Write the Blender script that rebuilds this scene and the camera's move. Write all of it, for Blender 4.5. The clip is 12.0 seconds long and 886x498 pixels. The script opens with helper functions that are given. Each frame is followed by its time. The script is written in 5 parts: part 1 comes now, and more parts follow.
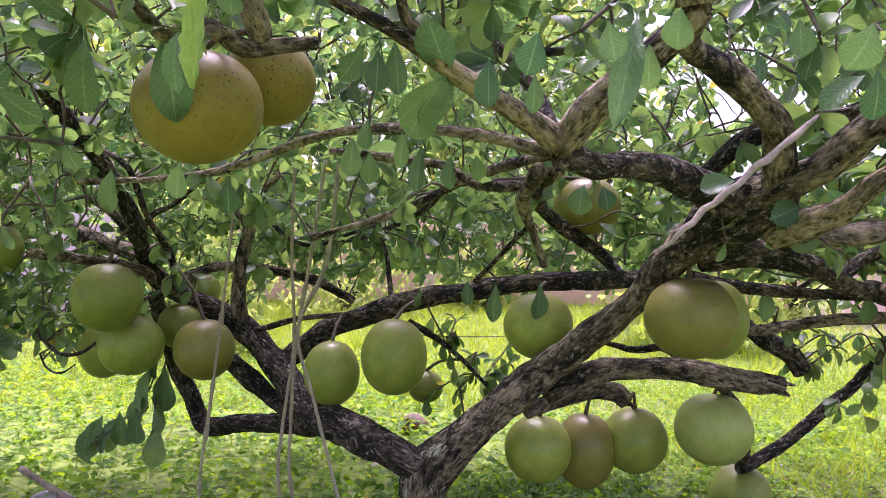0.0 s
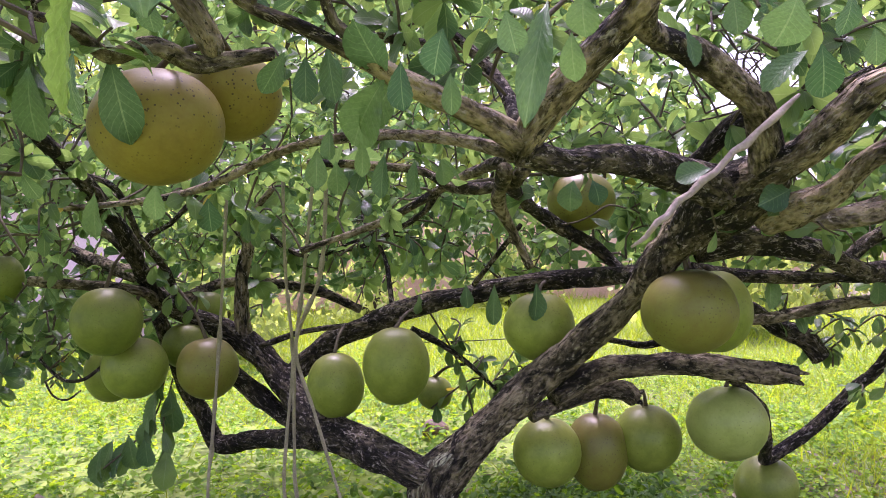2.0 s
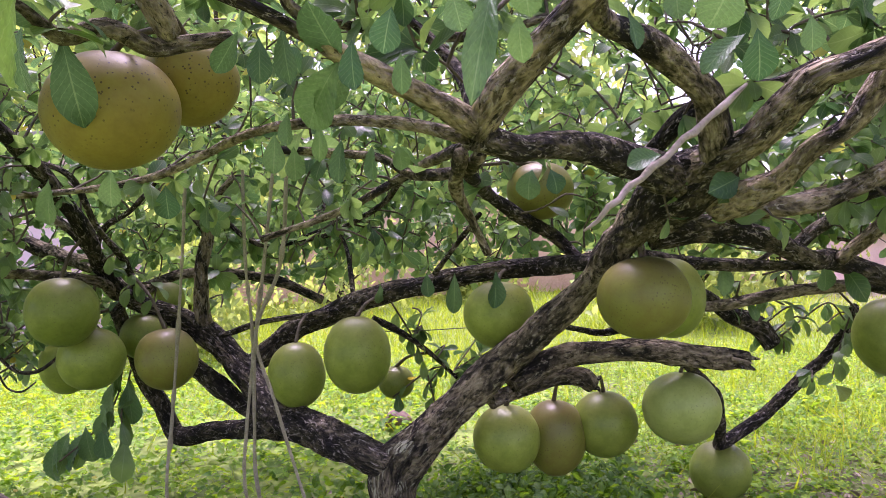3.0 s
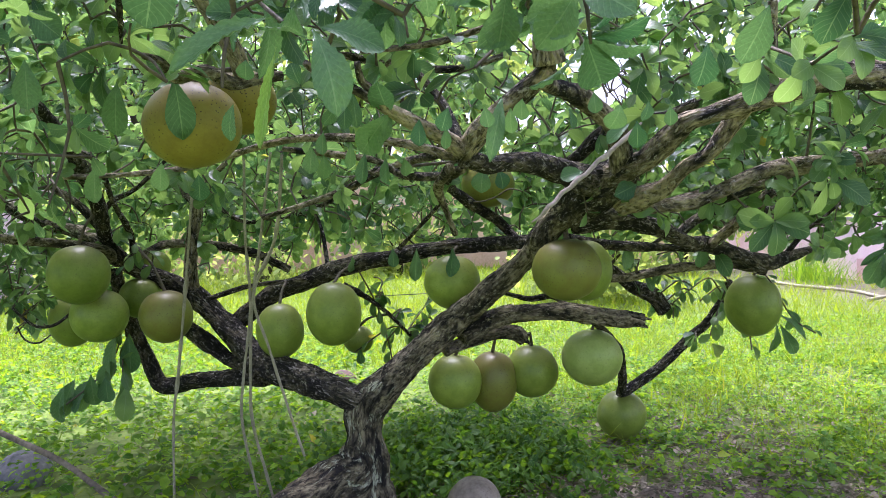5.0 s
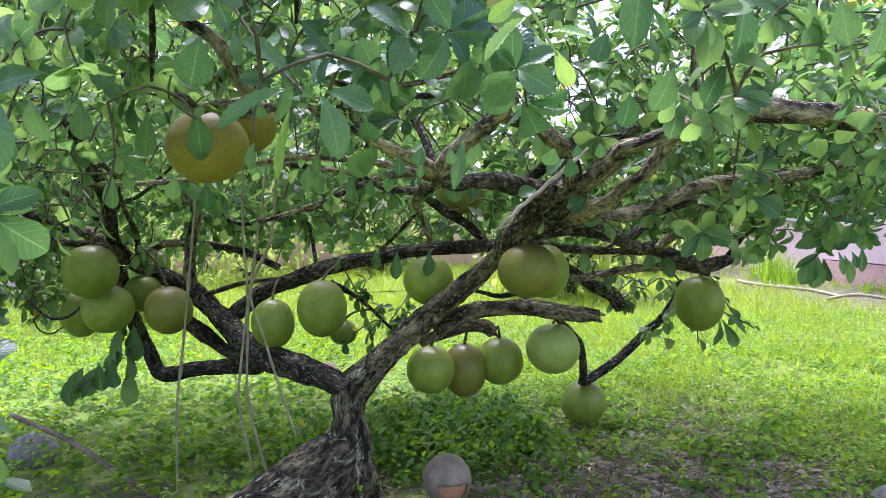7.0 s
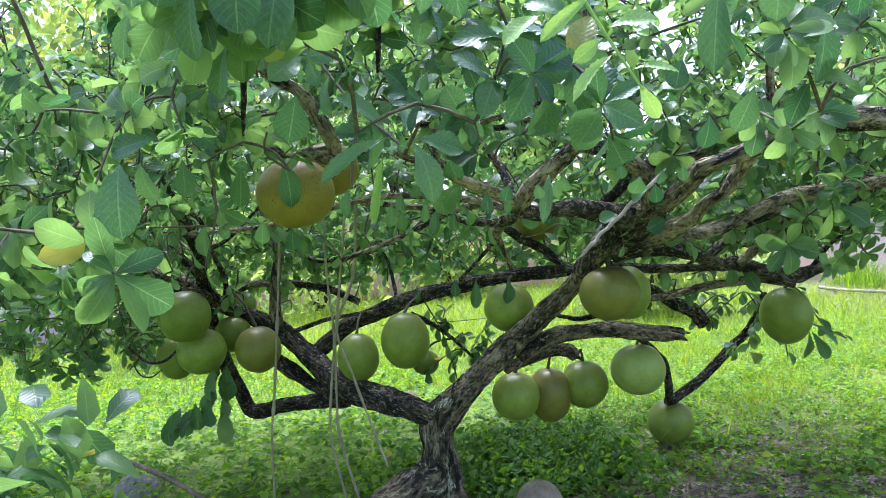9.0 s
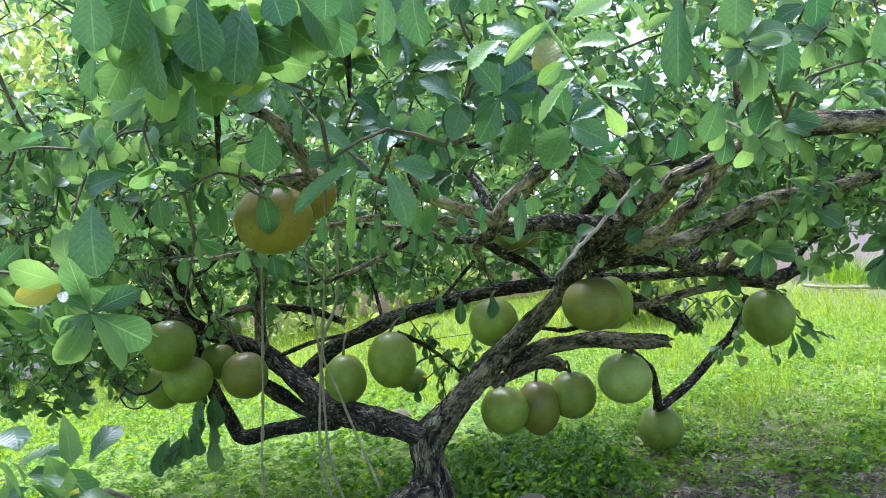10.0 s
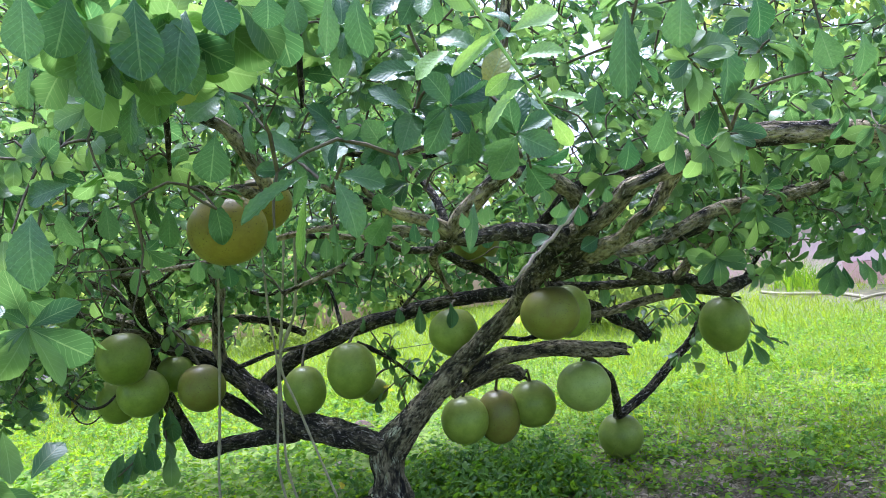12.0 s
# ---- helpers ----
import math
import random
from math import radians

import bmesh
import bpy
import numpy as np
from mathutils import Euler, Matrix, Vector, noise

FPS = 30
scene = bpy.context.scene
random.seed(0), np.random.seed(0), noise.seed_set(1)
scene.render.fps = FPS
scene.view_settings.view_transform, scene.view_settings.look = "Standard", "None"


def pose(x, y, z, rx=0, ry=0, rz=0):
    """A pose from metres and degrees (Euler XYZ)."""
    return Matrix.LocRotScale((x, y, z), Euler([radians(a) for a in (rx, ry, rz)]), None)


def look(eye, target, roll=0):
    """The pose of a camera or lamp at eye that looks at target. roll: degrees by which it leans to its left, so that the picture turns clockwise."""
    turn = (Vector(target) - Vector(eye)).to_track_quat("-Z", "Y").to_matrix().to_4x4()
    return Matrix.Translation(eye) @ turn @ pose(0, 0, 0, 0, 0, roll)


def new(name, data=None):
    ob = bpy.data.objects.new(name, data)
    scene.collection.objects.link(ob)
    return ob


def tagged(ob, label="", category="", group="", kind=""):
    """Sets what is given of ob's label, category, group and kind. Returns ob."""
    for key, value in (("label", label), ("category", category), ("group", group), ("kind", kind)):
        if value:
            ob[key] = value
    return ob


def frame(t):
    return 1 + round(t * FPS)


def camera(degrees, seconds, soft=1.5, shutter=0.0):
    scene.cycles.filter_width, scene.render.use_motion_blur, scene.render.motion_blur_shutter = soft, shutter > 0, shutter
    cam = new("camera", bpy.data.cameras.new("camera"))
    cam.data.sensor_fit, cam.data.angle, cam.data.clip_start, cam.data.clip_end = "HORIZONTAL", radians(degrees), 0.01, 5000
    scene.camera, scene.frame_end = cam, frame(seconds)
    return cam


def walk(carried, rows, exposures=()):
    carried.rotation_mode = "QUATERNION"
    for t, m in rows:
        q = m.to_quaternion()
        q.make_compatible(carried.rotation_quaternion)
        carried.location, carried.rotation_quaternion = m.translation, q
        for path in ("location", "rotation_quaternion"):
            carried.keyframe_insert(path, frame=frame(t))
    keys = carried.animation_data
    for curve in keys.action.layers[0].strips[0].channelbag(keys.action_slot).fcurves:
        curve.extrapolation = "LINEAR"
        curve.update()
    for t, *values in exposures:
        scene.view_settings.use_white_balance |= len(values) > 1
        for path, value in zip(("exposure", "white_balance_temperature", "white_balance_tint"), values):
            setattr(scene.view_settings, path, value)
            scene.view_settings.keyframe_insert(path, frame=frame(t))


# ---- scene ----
cam = camera(60.3, 12.0, 0.65)
PATH = [
    (0, (0.01, -0.017, 1.106), (-0.013, 1.983, 1.109), 0.7),
    (0.5, (0.015, -0.029, 1.103), (-0.052, 1.97, 1.103), -0.4),
    (1, (0.046, 0.002, 1.11), (-0.05, 1.999, 1.116), -1.4),
    (1.5, (0.08, 0.017, 1.116), (-0.026, 2.014, 1.124), -2.2),
    (2, (0.089, 0.025, 1.115), (0.0, 2.023, 1.121), -2.7),
    (2.5, (0.1, 0.035, 1.12), (0.059, 2.035, 1.113), -3.0),
    (3, (0.1, 0.013, 1.101), (0.102, 2.013, 1.087), -2.7),
    (3.2, (0.081, -0.029, 1.09), (0.116, 1.97, 1.065), -2.6),
    (4.8, (-0.028, -0.412, 1.125), (0.127, 1.579, 1.026), -0.7),
    (5, (-0.043, -0.461, 1.124), (0.164, 1.526, 1.039), -1.3),
    (5.5, (-0.109, -0.588, 1.113), (0.267, 1.374, 1.018), -2.1),
    (6, (-0.109, -0.658, 1.121), (0.3, 1.297, 1.016), -0.6),
    (6.5, (-0.065, -0.7, 1.144), (0.258, 1.271, 1.04), -0.0),
    (7, (-0.062, -0.754, 1.155), (0.195, 1.227, 1.061), -0.8),
    (9, (-0.113, -0.788, 1.18), (-0.021, 1.21, 1.154), -4.3),
    (9.5, (-0.1, -0.786, 1.187), (-0.023, 1.213, 1.184), -5.6),
    (10, (-0.094, -0.799, 1.193), (0.035, 1.197, 1.199), -6.8),
    (10.5, (-0.092, -0.805, 1.19), (0.084, 1.187, 1.201), -7.3),
    (11, (-0.083, -0.81, 1.196), (0.121, 1.179, 1.211), -7.4),
    (11.5, (-0.077, -0.803, 1.193), (0.142, 1.185, 1.212), -7.3),
    (12, (-0.069, -0.797, 1.192), (0.151, 1.191, 1.211), -7.1),
]
walk(cam, [(t, look(e, g, r)) for t, e, g, r in PATH],
     [(0, 1.68, 5800, 58), (3.2, 1.69, 5800, 61), (4.8, 1.63, 5500, 36), (7.2, 1.59, 5400, 31), (9, 1.53, 5150, 22), (12, 1.53, 5120, 23)])

# ---- light: bright overcast sky over a shaded canopy ----
GZ = 0.13
SUN_EL, SUN_AZ = 68.0, 350.0
world = bpy.data.worlds.new("world")
scene.world = world
world.use_nodes = True
wn = world.node_tree.nodes
sky = wn.new("ShaderNodeTexSky")
sky.sky_type = "NISHITA"
sky.sun_disc = False
sky.sun_elevation, sky.sun_rotation = radians(SUN_EL), radians(SUN_AZ)
sky.dust_density, sky.air_density, sky.ozone_density = 4.0, 1.0, 1.0
hsv = wn.new("ShaderNodeHueSaturation")
hsv.inputs["Saturation"].default_value = 0.55
world.node_tree.links.new(sky.outputs[0], hsv.inputs["Color"])
world.node_tree.links.new(hsv.outputs[0], wn["Background"].inputs[0])
wn["Background"].inputs[1].default_value = 0.15
sun_data = bpy.data.lights.new("sun", "SUN")
sun_data.energy, sun_data.angle, sun_data.color = 2.9, radians(18), (1.0, 0.96, 0.88)
sun = new("sun", sun_data)
az, el = radians(SUN_AZ), radians(SUN_EL)
sun_from = Vector((math.sin(az) * math.cos(el), math.cos(az) * math.cos(el), math.sin(el)))
sun.matrix_world = look(sun_from * 30, (0, 0, 0))


# ---- materials ----
def mat(name, stops, scale=8.0, detail=6.0, rough=0.7, bump=0.2, bump_scale=60.0, fine=0.35, stretch=(1, 1, 1),
        spec=0.4, vary=0.0, space="Object"):
    """Noise colours at two scales with a fine relief. stops: (position, colour)."""
    m = bpy.data.materials.new(name)
    m.use_nodes = True
    n, l = m.node_tree.nodes, m.node_tree.links
    b = n["Principled BSDF"]
    mp = n.new("ShaderNodeMapping")
    mp.inputs["Scale"].default_value = stretch
    if space == "bark_co":
        co = n.new("ShaderNodeAttribute")
        co.attribute_name = "bark_co"
        l.new(co.outputs["Vector"], mp.inputs[0])
    else:
        co = n.new("ShaderNodeTexCoord")
        l.new(co.outputs[space], mp.inputs[0])
    a = n.new("ShaderNodeTexNoise")
    a.inputs["Scale"].default_value, a.inputs["Detail"].default_value = scale, detail
    a.inputs["Roughness"].default_value = 0.65
    f = n.new("ShaderNodeTexNoise")
    f.inputs["Scale"].default_value, f.inputs["Detail"].default_value = bump_scale, 5
    l.new(mp.outputs[0], a.inputs["Vector"])
    l.new(mp.outputs[0], f.inputs["Vector"])
    mix = n.new("ShaderNodeMix")
    mix.inputs[0].default_value = fine
    l.new(a.outputs[0], mix.inputs[2])
    l.new(f.outputs[0], mix.inputs[3])
    ramp = n.new("ShaderNodeValToRGB")
    while len(ramp.color_ramp.elements) < len(stops):
        ramp.color_ramp.elements.new(0.5)
    for e, (p, c) in zip(ramp.color_ramp.elements, stops):
        e.position, e.color = p, (*c, 1)
    l.new(mix.outputs[0], ramp.inputs[0])
    col = ramp.outputs[0]
    if vary:
        info = n.new("ShaderNodeObjectInfo")
        hs = n.new("ShaderNodeHueSaturation")
        mr = n.new("ShaderNodeMapRange")
        mr.inputs[3].default_value, mr.inputs[4].default_value = 1 - vary, 1 + vary
        l.new(info.outputs["Random"], mr.inputs[0])
        l.new(mr.outputs[0], hs.inputs["Value"])
        l.new(col, hs.inputs["Color"])
        col = hs.outputs[0]
    l.new(col, b.inputs["Base Color"])
    bp = n.new("ShaderNodeBump")
    bp.inputs["Strength"].default_value, bp.inputs["Distance"].default_value = bump, 0.01
    l.new(f.outputs[0], bp.inputs["Height"])
    l.new(bp.outputs[0], b.inputs["Normal"])
    b.inputs["Roughness"].default_value = rough
    b.inputs["Specular IOR Level"].default_value = spec
    return m


def bark(name, pale, mid, dark, spots, crust=(0.40, 0.36, 0.31), crust_scale=95, crust_at=0.55):
    """Flaky bark: fissures along the limb, tan plates, black lichen in ragged streaks and pale crusts."""
    m = mat(name, [(0.38, dark), (0.48, mid), (0.58, pale)], 30, 9, 0.92, 1.0, 120, 0.45, (1, 1, 1), 0.15, space="bark_co")
    n, l = m.node_tree.nodes, m.node_tree.links
    b = n["Principled BSDF"]
    old = b.inputs["Base Color"].links[0].from_socket
    co = n.new("ShaderNodeAttribute")
    co.attribute_name = "bark_co"

    def patch(scale, lo, hi, rough, twist):
        v = n.new("ShaderNodeTexNoise")
        v.inputs["Scale"].default_value, v.inputs["Detail"].default_value = scale, 9
        v.inputs["Roughness"].default_value, v.inputs["Distortion"].default_value = rough, twist
        l.new(co.outputs["Vector"], v.inputs["Vector"])
        r = n.new("ShaderNodeMapRange")
        r.inputs[1].default_value, r.inputs[2].default_value = lo, hi
        l.new(v.outputs[0], r.inputs[0])
        return r.outputs[0]
    mx = n.new("ShaderNodeMix")
    mx.data_type = "RGBA"
    mx.inputs[6].default_value = (0.020, 0.018, 0.017, 1)
    big = n.new("ShaderNodeMath")
    big.operation = "MULTIPLY"
    l.new(patch(16, spots - 0.06, spots + 0.10, 0.6, 0.8), big.inputs[0])
    l.new(patch(60, spots - 0.04, spots + 0.03, 0.85, 1.0), big.inputs[1])
    l.new(big.outputs[0], mx.inputs[0])
    l.new(old, mx.inputs[7])
    m2 = n.new("ShaderNodeMix")
    m2.data_type = "RGBA"
    m2.inputs[7].default_value = (*crust, 1)
    l.new(patch(crust_scale, crust_at, crust_at + 0.05, 0.8, 0.6), m2.inputs[0])
    l.new(mx.outputs[2], m2.inputs[6])
    l.new(m2.outputs[2], b.inputs["Base Color"])
    n["Bump"].inputs["Distance"].default_value = 0.03
    return m


def leafy(name, dark, light, vein, rough=0.32, through_light=0.38, island=True):
    """Leaf with a pale midrib and side veins along its UV, light passing through the blade."""
    m = bpy.data.materials.new(name)
    m.use_nodes = True
    n, l = m.node_tree.nodes, m.node_tree.links
    b, out = n["Principled BSDF"], n["Material Output"]
    rnd = n.new("ShaderNodeNewGeometry").outputs["Random Per Island"] if island else n.new("ShaderNodeObjectInfo").outputs["Random"]
    ramp = n.new("ShaderNodeValToRGB")
    ramp.color_ramp.elements[0].color, ramp.color_ramp.elements[1].color = (*dark, 1), (*light, 1)
    yellow = ramp.color_ramp.elements.new(0.994)
    ramp.color_ramp.elements[-1].color = (0.30, 0.27, 0.06, 1)
    yellow.color = (*light, 1)
    l.new(rnd, ramp.inputs[0])
    uv = n.new("ShaderNodeUVMap")
    sp = n.new("ShaderNodeSeparateXYZ")
    l.new(uv.outputs[0], sp.inputs[0])

    def math_node(op, a, c):
        k = n.new("ShaderNodeMath")
        k.operation = op
        for i, val in enumerate((a, c)):
            if isinstance(val, (int, float)):
                k.inputs[i].default_value = val
            elif val is not None:
                l.new(val, k.inputs[i])
        return k.outputs[0]
    off = math_node("ABSOLUTE", math_node("SUBTRACT", sp.outputs[0], 0.5), None)
    rib = math_node("LESS_THAN", off, 0.022)
    slant = math_node("SUBTRACT", math_node("MULTIPLY", sp.outputs[1], 9.0), math_node("MULTIPLY", off, 5.0))
    wave = math_node("ABSOLUTE", math_node("SUBTRACT", math_node("FRACT", slant, None), 0.5), None)
    side = math_node("MULTIPLY", math_node("LESS_THAN", wave, 0.06), 0.24)
    veins = math_node("MAXIMUM", math_node("MULTIPLY", rib, 0.5), side)
    mx = n.new("ShaderNodeMix")
    mx.data_type = "RGBA"
    l.new(veins, mx.inputs[0])
    l.new(ramp.outputs[0], mx.inputs[6])
    mx.inputs[7].default_value = (*vein, 1)
    nz = n.new("ShaderNodeTexNoise")
    nz.inputs["Scale"].default_value, nz.inputs["Detail"].default_value = 22, 5
    co = n.new("ShaderNodeTexCoord")
    l.new(co.outputs["Object"], nz.inputs["Vector"])
    hs = n.new("ShaderNodeHueSaturation")
    l.new(math_node("ADD", math_node("MULTIPLY", nz.outputs[0], 0.8), 0.62), hs.inputs["Value"])
    l.new(mx.outputs[2], hs.inputs["Color"])
    l.new(hs.outputs[0], b.inputs["Base Color"])
    b.inputs["Roughness"].default_value = rough
    b.inputs["Specular IOR Level"].default_value = 0.4 if rough < 0.5 else 0.2
    bp = n.new("ShaderNodeBump")
    bp.inputs["Strength"].default_value, bp.inputs["Distance"].default_value = 0.4, 0.0016
    pucker = n.new("ShaderNodeTexNoise")
    pucker.inputs["Scale"].default_value, pucker.inputs["Detail"].default_value = 70, 3
    l.new(co.outputs["Object"], pucker.inputs["Vector"])
    l.new(math_node("ADD", wave, math_node("MULTIPLY", pucker.outputs[0], 0.5)), bp.inputs["Height"])
    l.new(bp.outputs[0], b.inputs["Normal"])
    tr = n.new("ShaderNodeBsdfTranslucent")
    br = n.new("ShaderNodeHueSaturation")
    br.inputs["Value"].default_value, br.inputs["Saturation"].default_value = 2.7, 1.2
    br.inputs["Hue"].default_value = 0.478
    l.new(hs.outputs[0], br.inputs["Color"])
    l.new(br.outputs[0], tr.inputs["Color"])
    ms = n.new("ShaderNodeMixShader")
    ms.inputs[0].default_value = through_light
    l.new(b.outputs[0], ms.inputs[1])
    l.new(tr.outputs[0], ms.inputs[2])
    l.new(ms.outputs[0], out.inputs[0])
    return m


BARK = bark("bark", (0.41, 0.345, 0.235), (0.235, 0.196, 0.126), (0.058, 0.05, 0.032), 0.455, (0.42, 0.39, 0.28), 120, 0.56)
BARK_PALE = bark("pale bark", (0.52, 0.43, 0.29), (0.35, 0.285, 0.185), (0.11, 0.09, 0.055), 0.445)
# Darker flecked bark; shade on the left limbs is partly put into this colour.
BARK_DARK = bark("dark bark", (0.225, 0.19, 0.13), (0.105, 0.09, 0.06), (0.038, 0.034, 0.024), 0.49)
LICHEN = bark("lichen crusted bark", (0.33, 0.285, 0.18), (0.175, 0.15, 0.092), (0.06, 0.052, 0.034), 0.46, (0.50, 0.51, 0.36), 24, 0.545)
DEAD = mat("bleached dead wood", [(0.35, (0.21, 0.175, 0.14)), (0.65, (0.40, 0.34, 0.28))], 20, 6, 0.9, 0.5, 90, 0.4)
STRAW = mat("dry stalk", [(0.35, (0.07, 0.055, 0.038)), (0.6, (0.27, 0.22, 0.15))], 12, 4, 0.85, 0.3, 60)
TWIG = mat("twig bark", [(0.35, (0.036, 0.031, 0.02)), (0.6, (0.135, 0.11, 0.072))], 30, 4, 0.85, 0.4, 90)
LEAF = leafy("leaf", (0.034, 0.086, 0.034), (0.135, 0.222, 0.07), (0.19, 0.27, 0.12), 0.36, 0.40)
# Near leaves: their shade is put in as a darker, less translucent blade.
LEAF_SOLO = leafy("shaded single leaf", (0.034, 0.092, 0.04), (0.105, 0.20, 0.072), (0.18, 0.28, 0.13), 0.34, 0.17, island=False)
LEAF_YOUNG = leafy("young leaf", (0.19, 0.33, 0.08), (0.30, 0.45, 0.14), (0.36, 0.48, 0.2), 0.4, 0.15, False)
WEED = leafy("weed leaf", (0.042, 0.118, 0.016), (0.185, 0.315, 0.032), (0.18, 0.29, 0.06), 0.6, 0.4)
GRASS = leafy("grass blade", (0.09, 0.155, 0.02), (0.21, 0.295, 0.036), (0.2, 0.28, 0.06), 0.6, 0.4)
LITTER = mat("dry leaf", [(0.3, (0.13, 0.10, 0.066)), (0.5, (0.31, 0.25, 0.175)), (0.7, (0.56, 0.48, 0.36))], 9, 4, 0.8, 0.3, 50)
LUSH = leafy("undergrowth leaf", (0.030, 0.085, 0.016), (0.095, 0.185, 0.03), (0.13, 0.22, 0.06), 0.5, 0.4)
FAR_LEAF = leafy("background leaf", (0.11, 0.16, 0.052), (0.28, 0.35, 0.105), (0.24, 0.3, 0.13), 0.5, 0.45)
GROUND = mat("soil with low green", [(0.30, (0.045, 0.035, 0.023)), (0.48, (0.10, 0.08, 0.054)), (0.66, (0.19, 0.155, 0.11))],
             6, 8, 0.95, 0.6, 30, 0.3)
def add_turf(m):
    """Green moss and seedlings over the soil where the turf has closed."""
    n, l = m.node_tree.nodes, m.node_tree.links
    b = n["Principled BSDF"]
    old = b.inputs["Base Color"].links[0].from_socket
    at = n.new("ShaderNodeAttribute")
    at.attribute_name = "turf"
    nz = n.new("ShaderNodeTexNoise")
    nz.inputs["Scale"].default_value, nz.inputs["Detail"].default_value = 7, 8
    co = n.new("ShaderNodeTexCoord")
    l.new(co.outputs["Object"], nz.inputs["Vector"])
    gr = n.new("ShaderNodeValToRGB")
    gr.color_ramp.elements[0].color, gr.color_ramp.elements[1].color = (0.08, 0.125, 0.02, 1), (0.18, 0.255, 0.034, 1)
    gr.color_ramp.elements[0].position, gr.color_ramp.elements[1].position = 0.35, 0.65
    l.new(nz.outputs[0], gr.inputs[0])
    mx = n.new("ShaderNodeMix")
    mx.data_type = "RGBA"
    l.new(at.outputs["Fac"], mx.inputs[0])
    l.new(old, mx.inputs[6])
    l.new(gr.outputs[0], mx.inputs[7])
    l.new(mx.outputs[2], b.inputs["Base Color"])


add_turf(GROUND)
ROPE = mat("weathered rope", [(0.35, (0.23, 0.21, 0.13)), (0.65, (0.46, 0.42, 0.29))], 25, 3, 0.9, 0.8, 300, 0.5)
PINK = mat("pink painted wall", [(0.3, (0.60, 0.38, 0.43)), (0.5, (0.74, 0.54, 0.60)), (0.7, (0.80, 0.65, 0.69))], 1.6, 8, 0.8, 0.15, 40, 0.3)
PLINTH = mat("damp stained wall foot", [(0.3, (0.40, 0.22, 0.20)), (0.5, (0.58, 0.35, 0.36)), (0.7, (0.66, 0.46, 0.47))], 3, 8, 0.85, 0.2, 40, 0.4)
SALMON = mat("faded salmon wall", [(0.3, (0.52, 0.30, 0.18)), (0.5, (0.72, 0.48, 0.33)), (0.7, (0.80, 0.60, 0.44))], 1.2, 8, 0.85, 0.15, 30, 0.3)
WHITE = mat("white painted frame", [(0.3, (0.62, 0.62, 0.60)), (0.7, (0.80, 0.80, 0.78))], 6, 4, 0.5, 0.05, 60)
ROOF = mat("grey roof sheet", [(0.3, (0.22, 0.20, 0.19)), (0.7, (0.38, 0.35, 0.33))], 2, 5, 0.7, 0.1, 40)
CLAY = mat("orange clay", [(0.3, (0.42, 0.20, 0.10)), (0.6, (0.66, 0.36, 0.20))], 12, 5, 0.85, 0.2, 60)
STONE = mat("grey stone", [(0.3, (0.10, 0.10, 0.10)), (0.6, (0.25, 0.24, 0.23))], 10, 6, 0.9, 0.6, 40)
WIRE = mat("wire", [(0.3, (0.05, 0.06, 0.03)), (0.7, (0.10, 0.12, 0.05))], 20, 2, 0.6, 0.1, 60)
GLASS = bpy.data.materials.new("window glass")
GLASS.use_nodes = True
gb = GLASS.node_tree.nodes["Principled BSDF"]
gb.inputs["Base Color"].default_value, gb.inputs["Roughness"].default_value = (0.16, 0.19, 0.18, 1), 0.12


